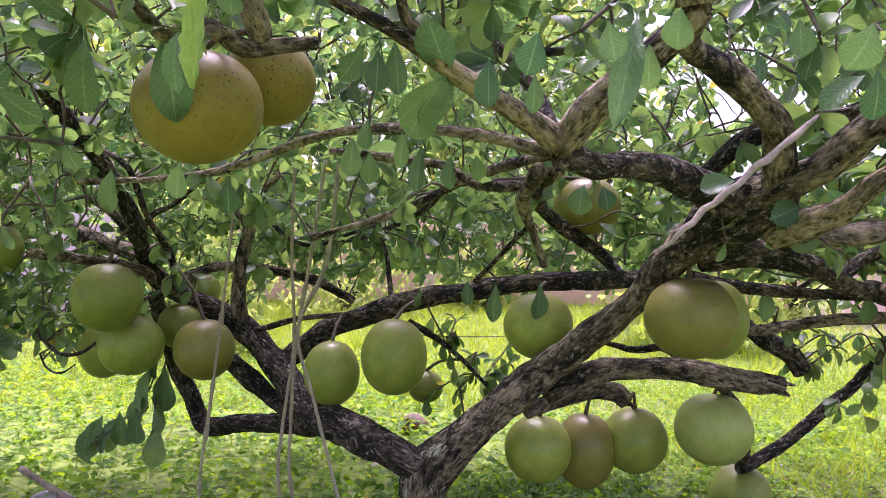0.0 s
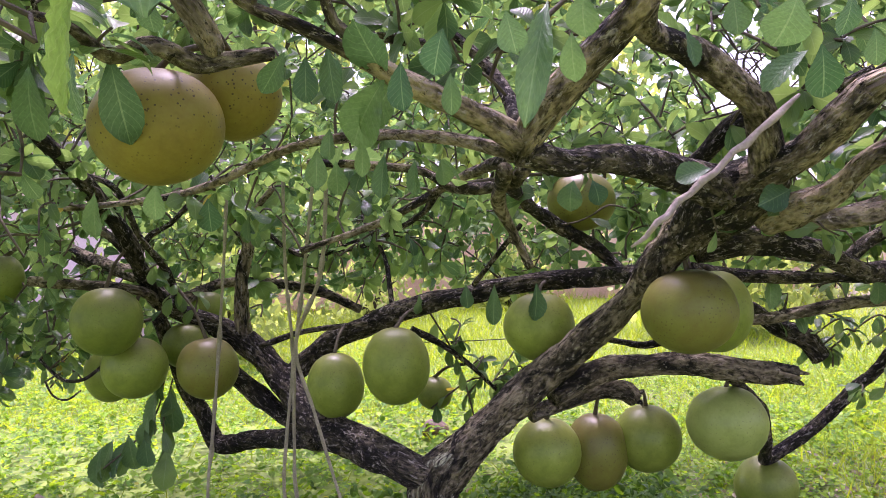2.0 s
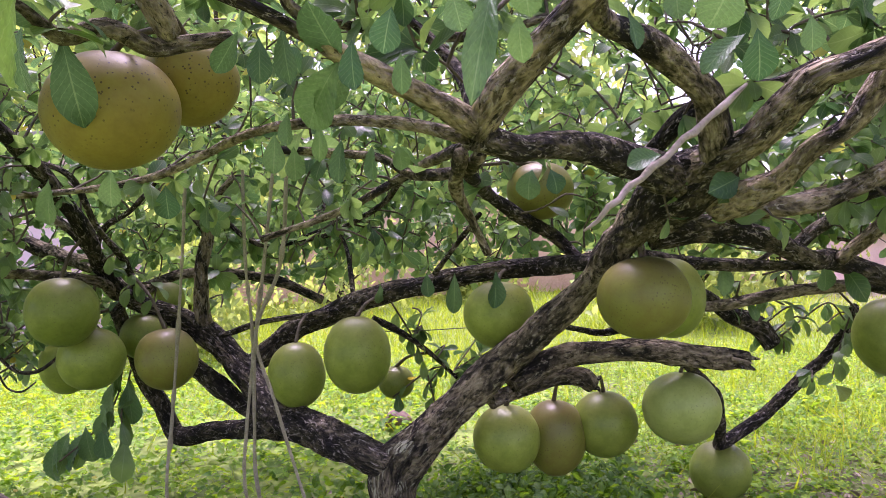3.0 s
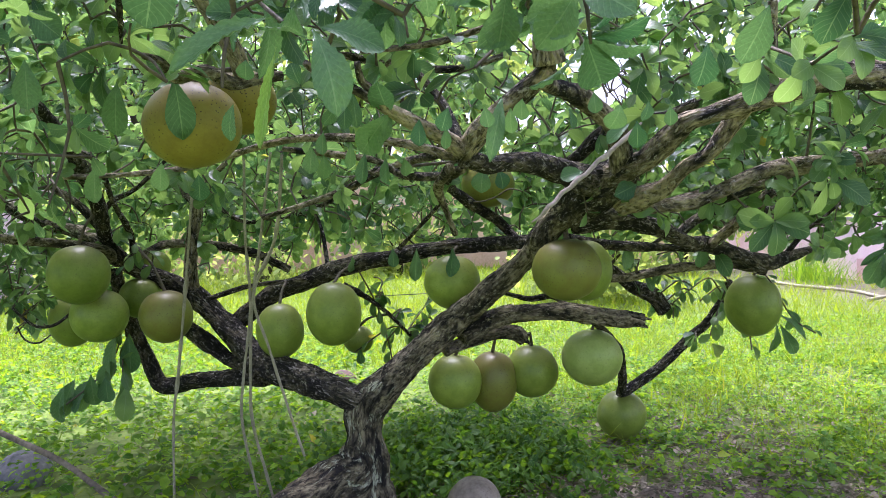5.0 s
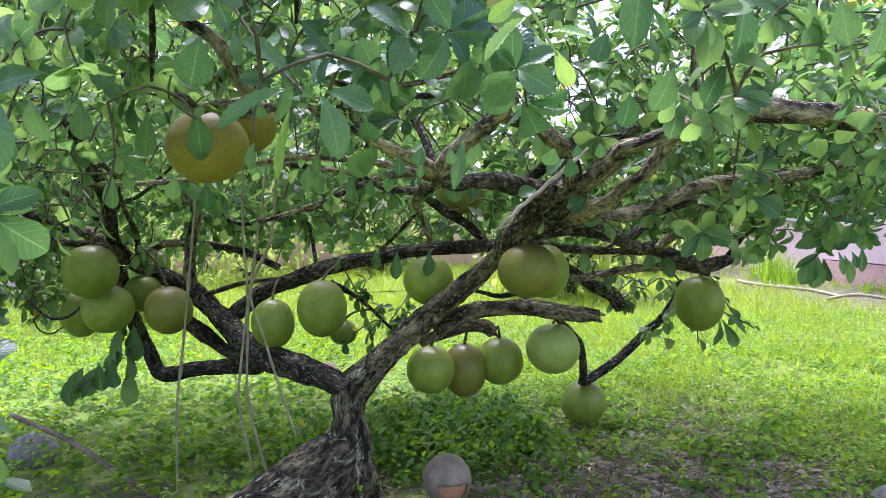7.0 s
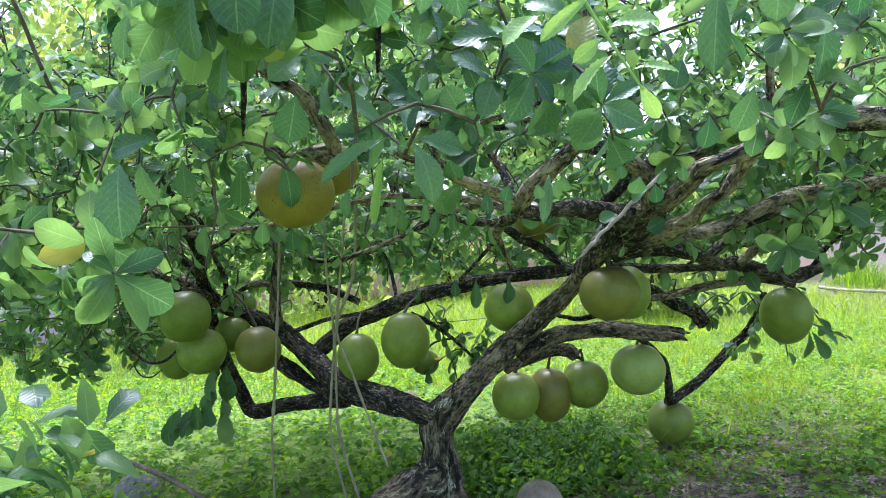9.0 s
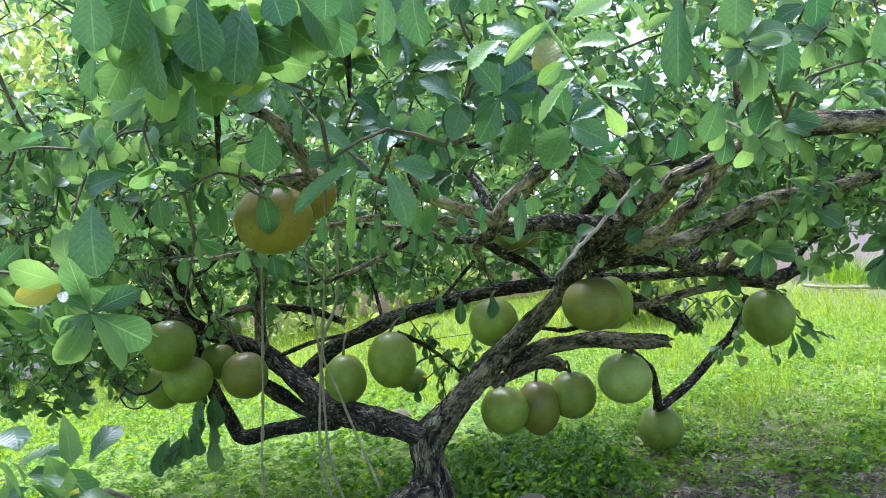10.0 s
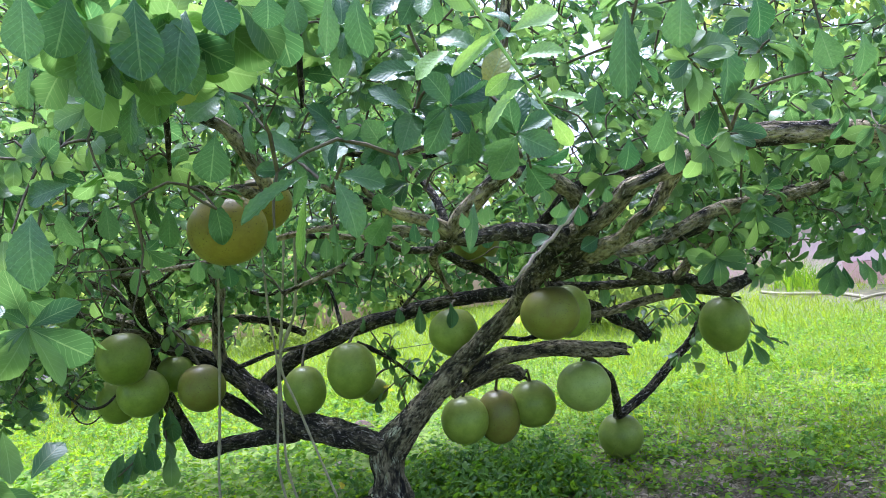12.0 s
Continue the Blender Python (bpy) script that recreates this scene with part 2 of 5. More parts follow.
def rind(name, stops, blotch, rough, stain_shade=0.0):
    """Smooth fruit skin: cloudy tint, brown freckles, a faint waxy gloss."""
    m = mat(name, stops, 11, 6, rough, 0.05, 120, 0.2, vary=0.12, spec=0.32)
    n, l = m.node_tree.nodes, m.node_tree.links
    b = n["Principled BSDF"]
    old = b.inputs["Base Color"].links[0].from_socket
    co = n.new("ShaderNodeTexCoord")
    v = n.new("ShaderNodeTexVoronoi")
    v.inputs["Scale"].default_value = 125
    nz = n.new("ShaderNodeTexNoise")
    nz.inputs["Scale"].default_value, nz.inputs["Detail"].default_value = 9, 6
    l.new(co.outputs["Object"], v.inputs["Vector"])
    l.new(co.outputs["Object"], nz.inputs["Vector"])
    lt = n.new("ShaderNodeMath")
    lt.operation = "LESS_THAN"
    lt.inputs[1].default_value = 0.21
    l.new(v.outputs["Distance"], lt.inputs[0])
    gate = n.new("ShaderNodeMapRange")
    gate.inputs[1].default_value, gate.inputs[2].default_value = 0.44, 0.56
    l.new(nz.outputs[0], gate.inputs[0])
    mu = n.new("ShaderNodeMath")
    mu.operation = "MULTIPLY"
    l.new(lt.outputs[0], mu.inputs[0])
    l.new(gate.outputs[0], mu.inputs[1])
    m2 = n.new("ShaderNodeMath")
    m2.operation = "MULTIPLY"
    m2.inputs[1].default_value = blotch
    l.new(mu.outputs[0], m2.inputs[0])
    mx = n.new("ShaderNodeMix")
    mx.data_type = "RGBA"
    mx.inputs[7].default_value = (0.07, 0.05, 0.02, 1)
    l.new(m2.outputs[0], mx.inputs[0])
    l.new(old, mx.inputs[6])
    # Browner towards the top: stain at the stem, plus shade put into the colour.
    st = n.new("ShaderNodeSeparateXYZ")
    l.new(co.outputs["Generated"], st.inputs[0])
    wob = n.new("ShaderNodeMath")
    wob.operation = "MULTIPLY_ADD"
    wob.inputs[1].default_value = 0.55
    l.new(nz.outputs[0], wob.inputs[0])
    l.new(st.outputs[2], wob.inputs[2])
    rg = n.new("ShaderNodeMapRange")
    rg.inputs[1].default_value, rg.inputs[2].default_value = 0.95, 1.28
    rg.inputs[4].default_value = stain_shade
    l.new(wob.outputs[0], rg.inputs[0])
    top = n.new("ShaderNodeMix")
    top.data_type = "RGBA"
    top.inputs[7].default_value = (0.13, 0.085, 0.045, 1)
    l.new(rg.outputs[0], top.inputs[0])
    l.new(mx.outputs[2], top.inputs[6])
    l.new(top.outputs[2], b.inputs["Base Color"])
    b.inputs["Coat Weight"].default_value, b.inputs["Coat Roughness"].default_value = 0.05, 0.3
    return m


GREEN = rind("green rind", [(0.3, (0.135, 0.19, 0.022)), (0.5, (0.205, 0.272, 0.034)), (0.7, (0.275, 0.345, 0.06))], 0.35, 0.42, 0.45)
PALE = rind("pale green rind", [(0.3, (0.23, 0.31, 0.06)), (0.5, (0.31, 0.40, 0.09)), (0.7, (0.38, 0.46, 0.13))], 0.3, 0.36, 0.2)
TAN = rind("bronzed green rind", [(0.3, (0.165, 0.14, 0.025)), (0.5, (0.19, 0.20, 0.03)), (0.7, (0.23, 0.26, 0.04))], 0.6, 0.42, 0.6)
RIPE = rind("ripe yellow-brown rind", [(0.3, (0.19, 0.14, 0.018)), (0.5, (0.255, 0.205, 0.026)), (0.7, (0.29, 0.26, 0.038))], 0.9, 0.48, 0.6)


# ---- mesh helpers ----
def mesh_from(name, verts, faces, material, smooth=True, uvs=None):
    me = bpy.data.meshes.new(name)
    me.from_pydata(verts, [], faces)
    if uvs is not None:
        me.uv_layers.new(name="UVMap").data.foreach_set("uv", np.asarray(uvs, np.float32).ravel())
    me.materials.append(material)
    if smooth:
        me.polygons.foreach_set("use_smooth", [True] * len(me.polygons))
    me.update()
    return me


def part(name, me, parent, label="", kind=""):
    ob = new(name, me)
    ob.parent = parent
    return tagged(ob, label, kind=kind)


def thing(name, place, label, category, group="", kind=""):
    ob = new(name)
    ob.empty_display_size = 0.05
    ob.location = place
    return tagged(ob, label, category, group, kind)


def spline(pts, step):
    """A smooth line through the points (x, y, z, r), about step metres apart."""
    p = np.array(pts, float)
    p = np.vstack([2 * p[0] - p[1], p, 2 * p[-1] - p[-2]])
    out = []
    for i in range(1, len(p) - 2):
        a, b, c, d = p[i - 1:i + 3]
        k = max(2, int(np.linalg.norm(c[:3] - b[:3]) / step))
        for t in np.arange(k) / k:
            out.append(0.5 * (2 * b + (c - a) * t + (2 * a - 5 * b + 4 * c - d) * t * t + (3 * b - a - 3 * c + d) * t ** 3))
    out.append(p[-2])
    out = np.array(out)
    out[:, 3] = np.maximum(out[:, 3], 0.0015)
    return out


def tube(pts, sides=10, lump=0.0, seed=0.0, cap=True, coords=None):
    """Vertices and faces of a round limb along pts (x, y, z, r), its skin lumpy and ridged lengthwise.
    coords takes each vertex's place round and along the limb."""
    p = np.asarray(pts, float)
    n = len(p)
    tan = np.gradient(p[:, :3], axis=0)
    tan /= np.linalg.norm(tan, axis=1)[:, None] + 1e-9
    run = np.r_[0, np.cumsum(np.linalg.norm(np.diff(p[:, :3], axis=0), axis=1))]
    verts, faces = [], []
    u = np.cross(tan[0], (0.31, 0.2, 0.93))
    u /= np.linalg.norm(u)
    for i in range(n):
        u = u - tan[i] * (u @ tan[i])
        u /= np.linalg.norm(u)
        v = np.cross(tan[i], u)
        for k in range(sides):
            a = 2 * math.pi * k / sides
            ca, sa = math.cos(a), math.sin(a)
            way = u * ca + v * sa
            r = p[i, 3]
            if lump:
                q = Vector((ca * p[i, 3] + seed, sa * p[i, 3], run[i] * 0.35))
                r *= 1 + lump * (0.9 * noise.noise(q * 22) + 0.55 * noise.noise(q * 70) + 0.7 * noise.noise(Vector((seed, ca * 0.6, run[i] * 9))))
            if coords is not None:
                coords.append((ca * p[i, 3] + seed, sa * p[i, 3], run[i] * 0.45))
            verts.append(tuple(p[i, :3] + way * r))
    for i in range(n - 1):
        for k in range(sides):
            k2 = (k + 1) % sides
            faces.append((i * sides + k, i * sides + k2, (i + 1) * sides + k2, (i + 1) * sides + k))
    if cap:
        faces.append(tuple(reversed(range(sides))))
        faces.append(tuple(range((n - 1) * sides, n * sides)))
    return verts, faces


def bark_mesh(name, v, f, material, coords):
    me = mesh_from(name, v, f, material)
    me.attributes.new("bark_co", "FLOAT_VECTOR", "POINT").data.foreach_set("vector", np.asarray(coords, np.float32).ravel())
    return me


# ---- ground ----
def ground_height(x, y):
    near = math.exp(-((x * x + (y - 2) ** 2) / 60.0))
    return GZ + 0.02 * near * noise.noise(Vector((x * 1.7, y * 1.7, 0))) + 0.012 * near * noise.noise(Vector((x * 6, y * 6, 3)))


def turf(x, y):
    """How far grass has closed over the soil: bare under the tree's right side and along the house."""
    bare = 1.2 * math.exp(-(((x - 0.9) / 0.6) ** 2 + ((y - 1.8) / 0.45) ** 2)) + 0.9 * math.exp(-((x - 5.9) / 1.0) ** 2)
    bare += 0.55 * math.exp(-(((x - 1.45) / 0.4) ** 2 + ((y - 2.75) / 0.35) ** 2))
    bare += 0.35 * math.exp(-(((x + 0.9) / 0.8) ** 2 + ((y - 2.1) / 0.4) ** 2))
    if x > 0.3 and y < 5:
        bare += 0.5 * max(0.0, noise.noise(Vector((x * 2.1, y * 2.6, 7))) + 0.1)
    bare *= 1.0 + 0.7 * noise.noise(Vector((x * 5, y * 5, 12)))
    return max(0.0, min(1.0, 1.0 - bare + 0.35 * noise.noise(Vector((x * 1.3, y * 1.3, 2)))))


def build_ground():
    k = np.linspace(-1, 1, 181)
    line = np.sign(k) * (9 * np.abs(k) + 290 * np.abs(k) ** 5)
    n = len(line)
    verts = [(x, y + 2, ground_height(x, y + 2)) for y in line for x in line]
    faces = [(j * n + i, j * n + i + 1, (j + 1) * n + i + 1, (j + 1) * n + i) for j in range(n - 1) for i in range(n - 1)]
    me = mesh_from("ground", verts, faces, GROUND)
    me.attributes.new("turf", "FLOAT", "POINT").data.foreach_set("value", [turf(v[0], v[1]) for v in verts])
    tagged(new("ground", me), "damp brown soil with low green growth", "ground", kind="structure")


build_ground()

# ---- the calabash tree ----
tree = thing("calabash_tree", (-0.03, 2.0, GZ), "old spreading calabash tree with crooked lichen-spotted limbs", "tree")
tree_m = Matrix.Translation((0.03, -2.0, -GZ))
SKELETON = []
limb_seed = [0]


def limb(name, material, pts, label=""):
    limb_seed[0] += 1
    big = max(q[3] for q in pts)
    p = spline(pts, 0.012)
    co = []
    v, f = tube(p, 26 if big > 0.03 else 16, 0.26, limb_seed[0] * 3.1, True, co)
    ob = part(name, bark_mesh(name, v, f, material, co), tree, label)
    ob.matrix_parent_inverse = tree_m
    SKELETON.extend(p[::3, :4].tolist())
    return ob


limb("trunk", LICHEN, [(-0.03, 2.0, 0.05, 0.094), (-0.045, 1.99, 0.2, 0.086), (-0.055, 1.985, 0.32, 0.075), (-0.055, 1.98, 0.42, 0.062), (-0.05, 1.98, 0.5, 0.06), (-0.015, 1.975, 0.565, 0.056), (0.05, 1.955, 0.625, 0.046)], "crusted grey-brown trunk")
limb("root", LICHEN, [(-0.05, 1.99, 0.36, 0.06), (-0.09, 1.96, 0.31, 0.082), (-0.17, 1.91, 0.275, 0.086), (-0.29, 1.81, 0.235, 0.084), (-0.42, 1.70, 0.19, 0.078), (-0.60, 1.55, 0.13, 0.066), (-0.78, 1.42, 0.08, 0.05)], "thick lichen-crusted surface root")
limb("root", LICHEN, [(-0.03, 1.98, 0.26, 0.05), (-0.10, 1.88, 0.20, 0.045), (-0.16, 1.76, 0.15, 0.04), (-0.2, 1.62, 0.1, 0.035)], "lichen-covered surface root")
limb("limb", BARK, [(-0.034, 1.980, 0.527, 0.0516), (0.058, 1.950, 0.631, 0.0477), (0.175, 1.900, 0.749, 0.0417), (0.310, 1.820, 0.878, 0.0365), (0.428, 1.720, 0.997, 0.0334), (0.478, 1.600, 1.094, 0.0349), (0.516, 1.480, 1.157, 0.0393), (0.552, 1.360, 1.199, 0.0376), (0.570, 1.300, 1.230, 0.0258)])
limb("limb", BARK, [(0.569, 1.300, 1.221, 0.0279), (0.535, 1.220, 1.302, 0.0252), (0.472, 1.150, 1.343, 0.0230), (0.397, 1.080, 1.370, 0.0192), (0.308, 0.950, 1.369, 0.0155), (0.280, 0.820, 1.374, 0.0104)])
limb("limb", BARK_PALE, [(0.148, 0.990, 1.241, 0.0212), (0.182, 0.950, 1.281, 0.0210), (0.219, 0.910, 1.317, 0.0187), (0.257, 0.860, 1.352, 0.0189), (0.280, 0.820, 1.374, 0.0173)])
limb("limb", BARK_PALE, [(0.279, 0.820, 1.379, 0.0244), (0.266, 0.800, 1.456, 0.0181), (0.273, 0.800, 1.541, 0.0157), (0.288, 0.780, 1.643, 0.0131), (0.307, 0.750, 1.739, 0.0117)])
limb("limb", BARK_DARK, [(0.529, 1.380, 1.196, 0.0346), (0.400, 1.250, 1.225, 0.0260), (0.289, 1.120, 1.234, 0.0208), (0.207, 1.030, 1.225, 0.0191), (0.155, 0.990, 1.237, 0.0212)])
limb("limb", BARK_PALE, [(0.561, 1.330, 1.215, 0.0333), (0.602, 1.220, 1.246, 0.0270), (0.631, 1.150, 1.284, 0.0245), (0.648, 1.100, 1.310, 0.0234), (0.678, 1.070, 1.321, 0.0208), (0.913, 1.050, 1.395, 0.0324), (1.067, 1.050, 1.397, 0.0305), (1.221, 1.050, 1.381, 0.0293), (1.331, 1.050, 1.370, 0.0244)])
limb("limb", BARK_PALE, [(0.602, 1.400, 1.144, 0.0301), (0.660, 1.280, 1.177, 0.0206), (0.685, 1.200, 1.222, 0.0179), (0.725, 1.150, 1.255, 0.0163), (0.777, 1.100, 1.351, 0.0220)])
limb("limb", BARK_PALE, [(0.600, 1.400, 1.146, 0.0201), (0.792, 1.400, 1.147, 0.0169), (1.017, 1.400, 1.232, 0.0188), (1.256, 1.400, 1.247, 0.0173), (1.448, 1.400, 1.287, 0.0157)])
limb("limb", BARK, [(0.665, 1.500, 1.130, 0.0175), (0.926, 1.500, 1.161, 0.0195), (1.122, 1.500, 1.227, 0.0179), (1.389, 1.550, 1.274, 0.0166), (1.669, 1.600, 1.305, 0.0134)])
limb("branch", BARK_PALE, [(1.006, 1.750, 1.022, 0.0157), (1.053, 1.650, 1.103, 0.0170), (1.118, 1.600, 1.179, 0.0168)])
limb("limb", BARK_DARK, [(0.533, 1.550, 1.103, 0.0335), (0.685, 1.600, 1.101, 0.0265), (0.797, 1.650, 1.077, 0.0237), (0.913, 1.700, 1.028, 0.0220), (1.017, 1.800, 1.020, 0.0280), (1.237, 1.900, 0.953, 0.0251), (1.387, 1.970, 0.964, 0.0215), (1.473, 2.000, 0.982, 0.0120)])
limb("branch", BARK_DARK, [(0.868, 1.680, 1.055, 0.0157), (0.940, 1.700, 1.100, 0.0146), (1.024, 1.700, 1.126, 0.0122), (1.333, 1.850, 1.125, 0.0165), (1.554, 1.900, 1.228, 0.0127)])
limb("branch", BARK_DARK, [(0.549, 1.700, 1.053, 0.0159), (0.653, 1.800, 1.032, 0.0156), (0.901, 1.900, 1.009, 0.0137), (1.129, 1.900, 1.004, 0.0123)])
limb("branch", BARK, [(0.558, 1.750, 0.957, 0.0126), (0.764, 1.950, 0.909, 0.0141), (0.919, 1.950, 0.929, 0.0155), (1.070, 2.000, 0.939, 0.0159), (1.209, 2.050, 0.936, 0.0148), (1.365, 2.100, 0.904, 0.0135)])
limb("branch", BARK_DARK, [(0.561, 1.750, 1.013, 0.0126), (0.837, 2.200, 0.922, 0.0175), (0.969, 2.350, 0.844, 0.0255), (1.073, 2.400, 0.799, 0.0295), (1.121, 2.400, 0.736, 0.0295)])
limb("limb", BARK, [(0.258, 1.900, 0.745, 0.0311), (0.364, 1.950, 0.794, 0.0318), (0.492, 1.950, 0.809, 0.0283), (0.632, 1.950, 0.802, 0.0296), (0.771, 1.950, 0.778, 0.0282), (0.863, 1.940, 0.770, 0.0182)])
limb("branch", BARK, [(0.201, 1.900, 0.707, 0.0207), (0.354, 2.000, 0.736, 0.0247), (0.445, 2.020, 0.735, 0.0249), (0.482, 2.030, 0.709, 0.0206)])
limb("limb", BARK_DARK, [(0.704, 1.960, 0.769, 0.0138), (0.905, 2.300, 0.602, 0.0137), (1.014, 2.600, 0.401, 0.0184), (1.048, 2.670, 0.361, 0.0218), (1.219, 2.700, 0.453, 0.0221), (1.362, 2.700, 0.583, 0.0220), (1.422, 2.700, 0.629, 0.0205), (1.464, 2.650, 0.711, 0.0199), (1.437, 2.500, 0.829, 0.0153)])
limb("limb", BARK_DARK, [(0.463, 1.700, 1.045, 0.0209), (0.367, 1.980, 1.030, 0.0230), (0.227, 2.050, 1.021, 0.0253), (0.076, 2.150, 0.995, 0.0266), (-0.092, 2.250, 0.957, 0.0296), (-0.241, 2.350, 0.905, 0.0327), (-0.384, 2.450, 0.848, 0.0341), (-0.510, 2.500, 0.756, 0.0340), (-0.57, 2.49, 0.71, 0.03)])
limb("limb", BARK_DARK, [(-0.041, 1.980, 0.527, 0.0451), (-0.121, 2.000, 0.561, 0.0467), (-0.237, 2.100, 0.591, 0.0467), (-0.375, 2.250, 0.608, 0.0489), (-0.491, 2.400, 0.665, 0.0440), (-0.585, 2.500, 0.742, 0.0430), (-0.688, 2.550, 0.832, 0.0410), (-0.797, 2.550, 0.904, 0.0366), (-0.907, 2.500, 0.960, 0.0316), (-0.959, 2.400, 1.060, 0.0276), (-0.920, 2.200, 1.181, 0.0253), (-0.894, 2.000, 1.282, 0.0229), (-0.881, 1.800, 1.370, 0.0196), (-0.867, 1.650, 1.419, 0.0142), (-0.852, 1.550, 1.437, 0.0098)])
limb("branch", BARK, [(-1.574, 2.900, 1.240, 0.0236), (-1.352, 2.800, 1.144, 0.0269), (-1.076, 2.600, 1.076, 0.0269), (-0.925, 2.500, 0.971, 0.0276)])
limb("branch", BARK, [(-1.282, 2.300, 1.082, 0.0153), (-1.111, 2.300, 1.064, 0.0153), (-0.964, 2.350, 1.037, 0.0173), (-0.961, 2.500, 0.982, 0.0203)])
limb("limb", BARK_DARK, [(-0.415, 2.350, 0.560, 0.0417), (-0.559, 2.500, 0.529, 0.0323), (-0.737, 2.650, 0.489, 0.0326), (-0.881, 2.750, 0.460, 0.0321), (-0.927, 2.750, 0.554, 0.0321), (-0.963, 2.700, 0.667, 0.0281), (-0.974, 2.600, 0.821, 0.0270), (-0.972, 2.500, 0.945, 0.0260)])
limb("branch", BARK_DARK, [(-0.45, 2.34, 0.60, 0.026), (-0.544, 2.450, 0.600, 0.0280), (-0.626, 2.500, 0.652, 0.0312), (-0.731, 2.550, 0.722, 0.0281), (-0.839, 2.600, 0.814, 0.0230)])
limb("branch", BARK_PALE, [(-0.704, 2.550, 0.871, 0.0300), (-0.689, 2.500, 1.041, 0.0239), (-0.663, 2.500, 1.169, 0.0202), (-0.706, 2.500, 1.245, 0.0165), (-0.718, 2.500, 1.356, 0.0129)])
limb("branch", BARK, [(-0.945, 2.550, 0.977, 0.0188), (-0.857, 2.800, 1.036, 0.0186), (-0.664, 2.850, 1.023, 0.0189), (-0.508, 2.900, 0.981, 0.0192), (-0.370, 2.950, 0.906, 0.0152)])
limb("branch", BARK_PALE, [(0.141, 1.000, 1.239, 0.0121), (0.113, 1.020, 1.247, 0.0102), (0.069, 1.050, 1.265, 0.0090), (0.005, 1.100, 1.281, 0.0087), (-0.091, 1.200, 1.299, 0.0087), (-0.203, 1.300, 1.305, 0.0085), (-0.325, 1.450, 1.295, 0.0084), (-0.490, 1.600, 1.268, 0.0082), (-0.654, 1.700, 1.259, 0.0075), (-0.887, 1.800, 1.258, 0.0066)])
limb("limb", BARK_PALE, [(0.148, 0.980, 1.247, 0.0175), (0.100, 0.940, 1.274, 0.0154), (0.041, 0.860, 1.291, 0.0122), (0.001, 0.800, 1.304, 0.0119), (-0.029, 0.780, 1.318, 0.0094), (-0.065, 0.750, 1.334, 0.0074), (-0.108, 0.720, 1.348, 0.0061), (-0.121, 0.700, 1.357, 0.0054)])
limb("branch", BARK, [(0.001, 0.800, 1.301, 0.0097), (-0.028, 0.780, 1.334, 0.0077), (-0.040, 0.760, 1.343, 0.0065), (-0.045, 0.740, 1.366, 0.0052)])
limb("branch", BARK, [(0.131, 1.050, 1.220, 0.0113), (0.129, 1.250, 1.186, 0.0108), (0.158, 1.350, 1.131, 0.0088), (0.182, 1.400, 1.080, 0.0071)])
limb("branch", BARK, [(0.157, 1.050, 1.218, 0.0098), (0.138, 1.200, 1.213, 0.0112), (0.055, 1.350, 1.225, 0.0097), (-0.005, 1.400, 1.262, 0.0081), (-0.121, 1.500, 1.289, 0.0087), (-0.242, 1.550, 1.307, 0.0079)])
limb("branch", BARK_DARK, [(0.133, 1.150, 1.217, 0.0099), (0.213, 1.700, 1.200, 0.0148), (0.301, 1.850, 1.150, 0.0161), (0.381, 1.950, 1.112, 0.0156), (0.435, 1.950, 1.060, 0.0141), (0.449, 1.850, 1.034, 0.0134)])
limb("branch", BARK, [(-0.393, 0.850, 1.399, 0.0067), (-0.379, 0.900, 1.401, 0.0078), (-0.378, 1.000, 1.391, 0.0101), (-0.328, 1.020, 1.407, 0.0110), (-0.292, 1.080, 1.394, 0.0125), (-0.250, 1.120, 1.409, 0.0121), (-0.201, 1.150, 1.422, 0.0100)])
limb("branch", BARK_PALE, [(-0.432, 0.750, 1.756, 0.0078), (-0.419, 0.950, 1.607, 0.0113), (-0.336, 1.000, 1.544, 0.0143), (-0.288, 1.050, 1.466, 0.0188), (-0.273, 1.100, 1.416, 0.0166)])
limb("branch", DEAD, [(0.284, 1.000, 1.109, 0.0016), (0.303, 1.002, 1.121, 0.0028), (0.318, 1.000, 1.139, 0.0036), (0.334, 1.012, 1.147, 0.0034), (0.353, 1.030, 1.166, 0.0046), (0.372, 1.040, 1.175, 0.0040), (0.392, 1.050, 1.193, 0.0056), (0.412, 1.062, 1.203, 0.0046), (0.445, 1.080, 1.233, 0.0052), (0.462, 1.090, 1.240, 0.0062), (0.490, 1.105, 1.263, 0.0048), (0.516, 1.120, 1.280, 0.0060), (0.540, 1.135, 1.299, 0.0044), (0.564, 1.150, 1.317, 0.0026)], "bleached dead branch")
limb("branch", BARK_DARK, [(-0.126, 0.600, 1.667, 0.0057), (-0.136, 0.700, 1.613, 0.0066), (-0.147, 0.800, 1.535, 0.0035)])
limb("branch", BARK_DARK, [(-0.421, 0.800, 1.586, 0.0058), (-0.445, 0.900, 1.525, 0.0067), (-0.473, 1.000, 1.454, 0.0035)])
limb("branch", BARK_PALE, [(0.781, 1.000, 1.538, 0.0098), (0.802, 1.050, 1.382, 0.0115)])
limb("burl", BARK_DARK, [(0.501, 1.530, 1.121, 0.0441), (0.526, 1.460, 1.166, 0.0587), (0.558, 1.380, 1.200, 0.0593), (0.580, 1.330, 1.219, 0.0428), (0.584, 1.300, 1.234, 0.0279)])
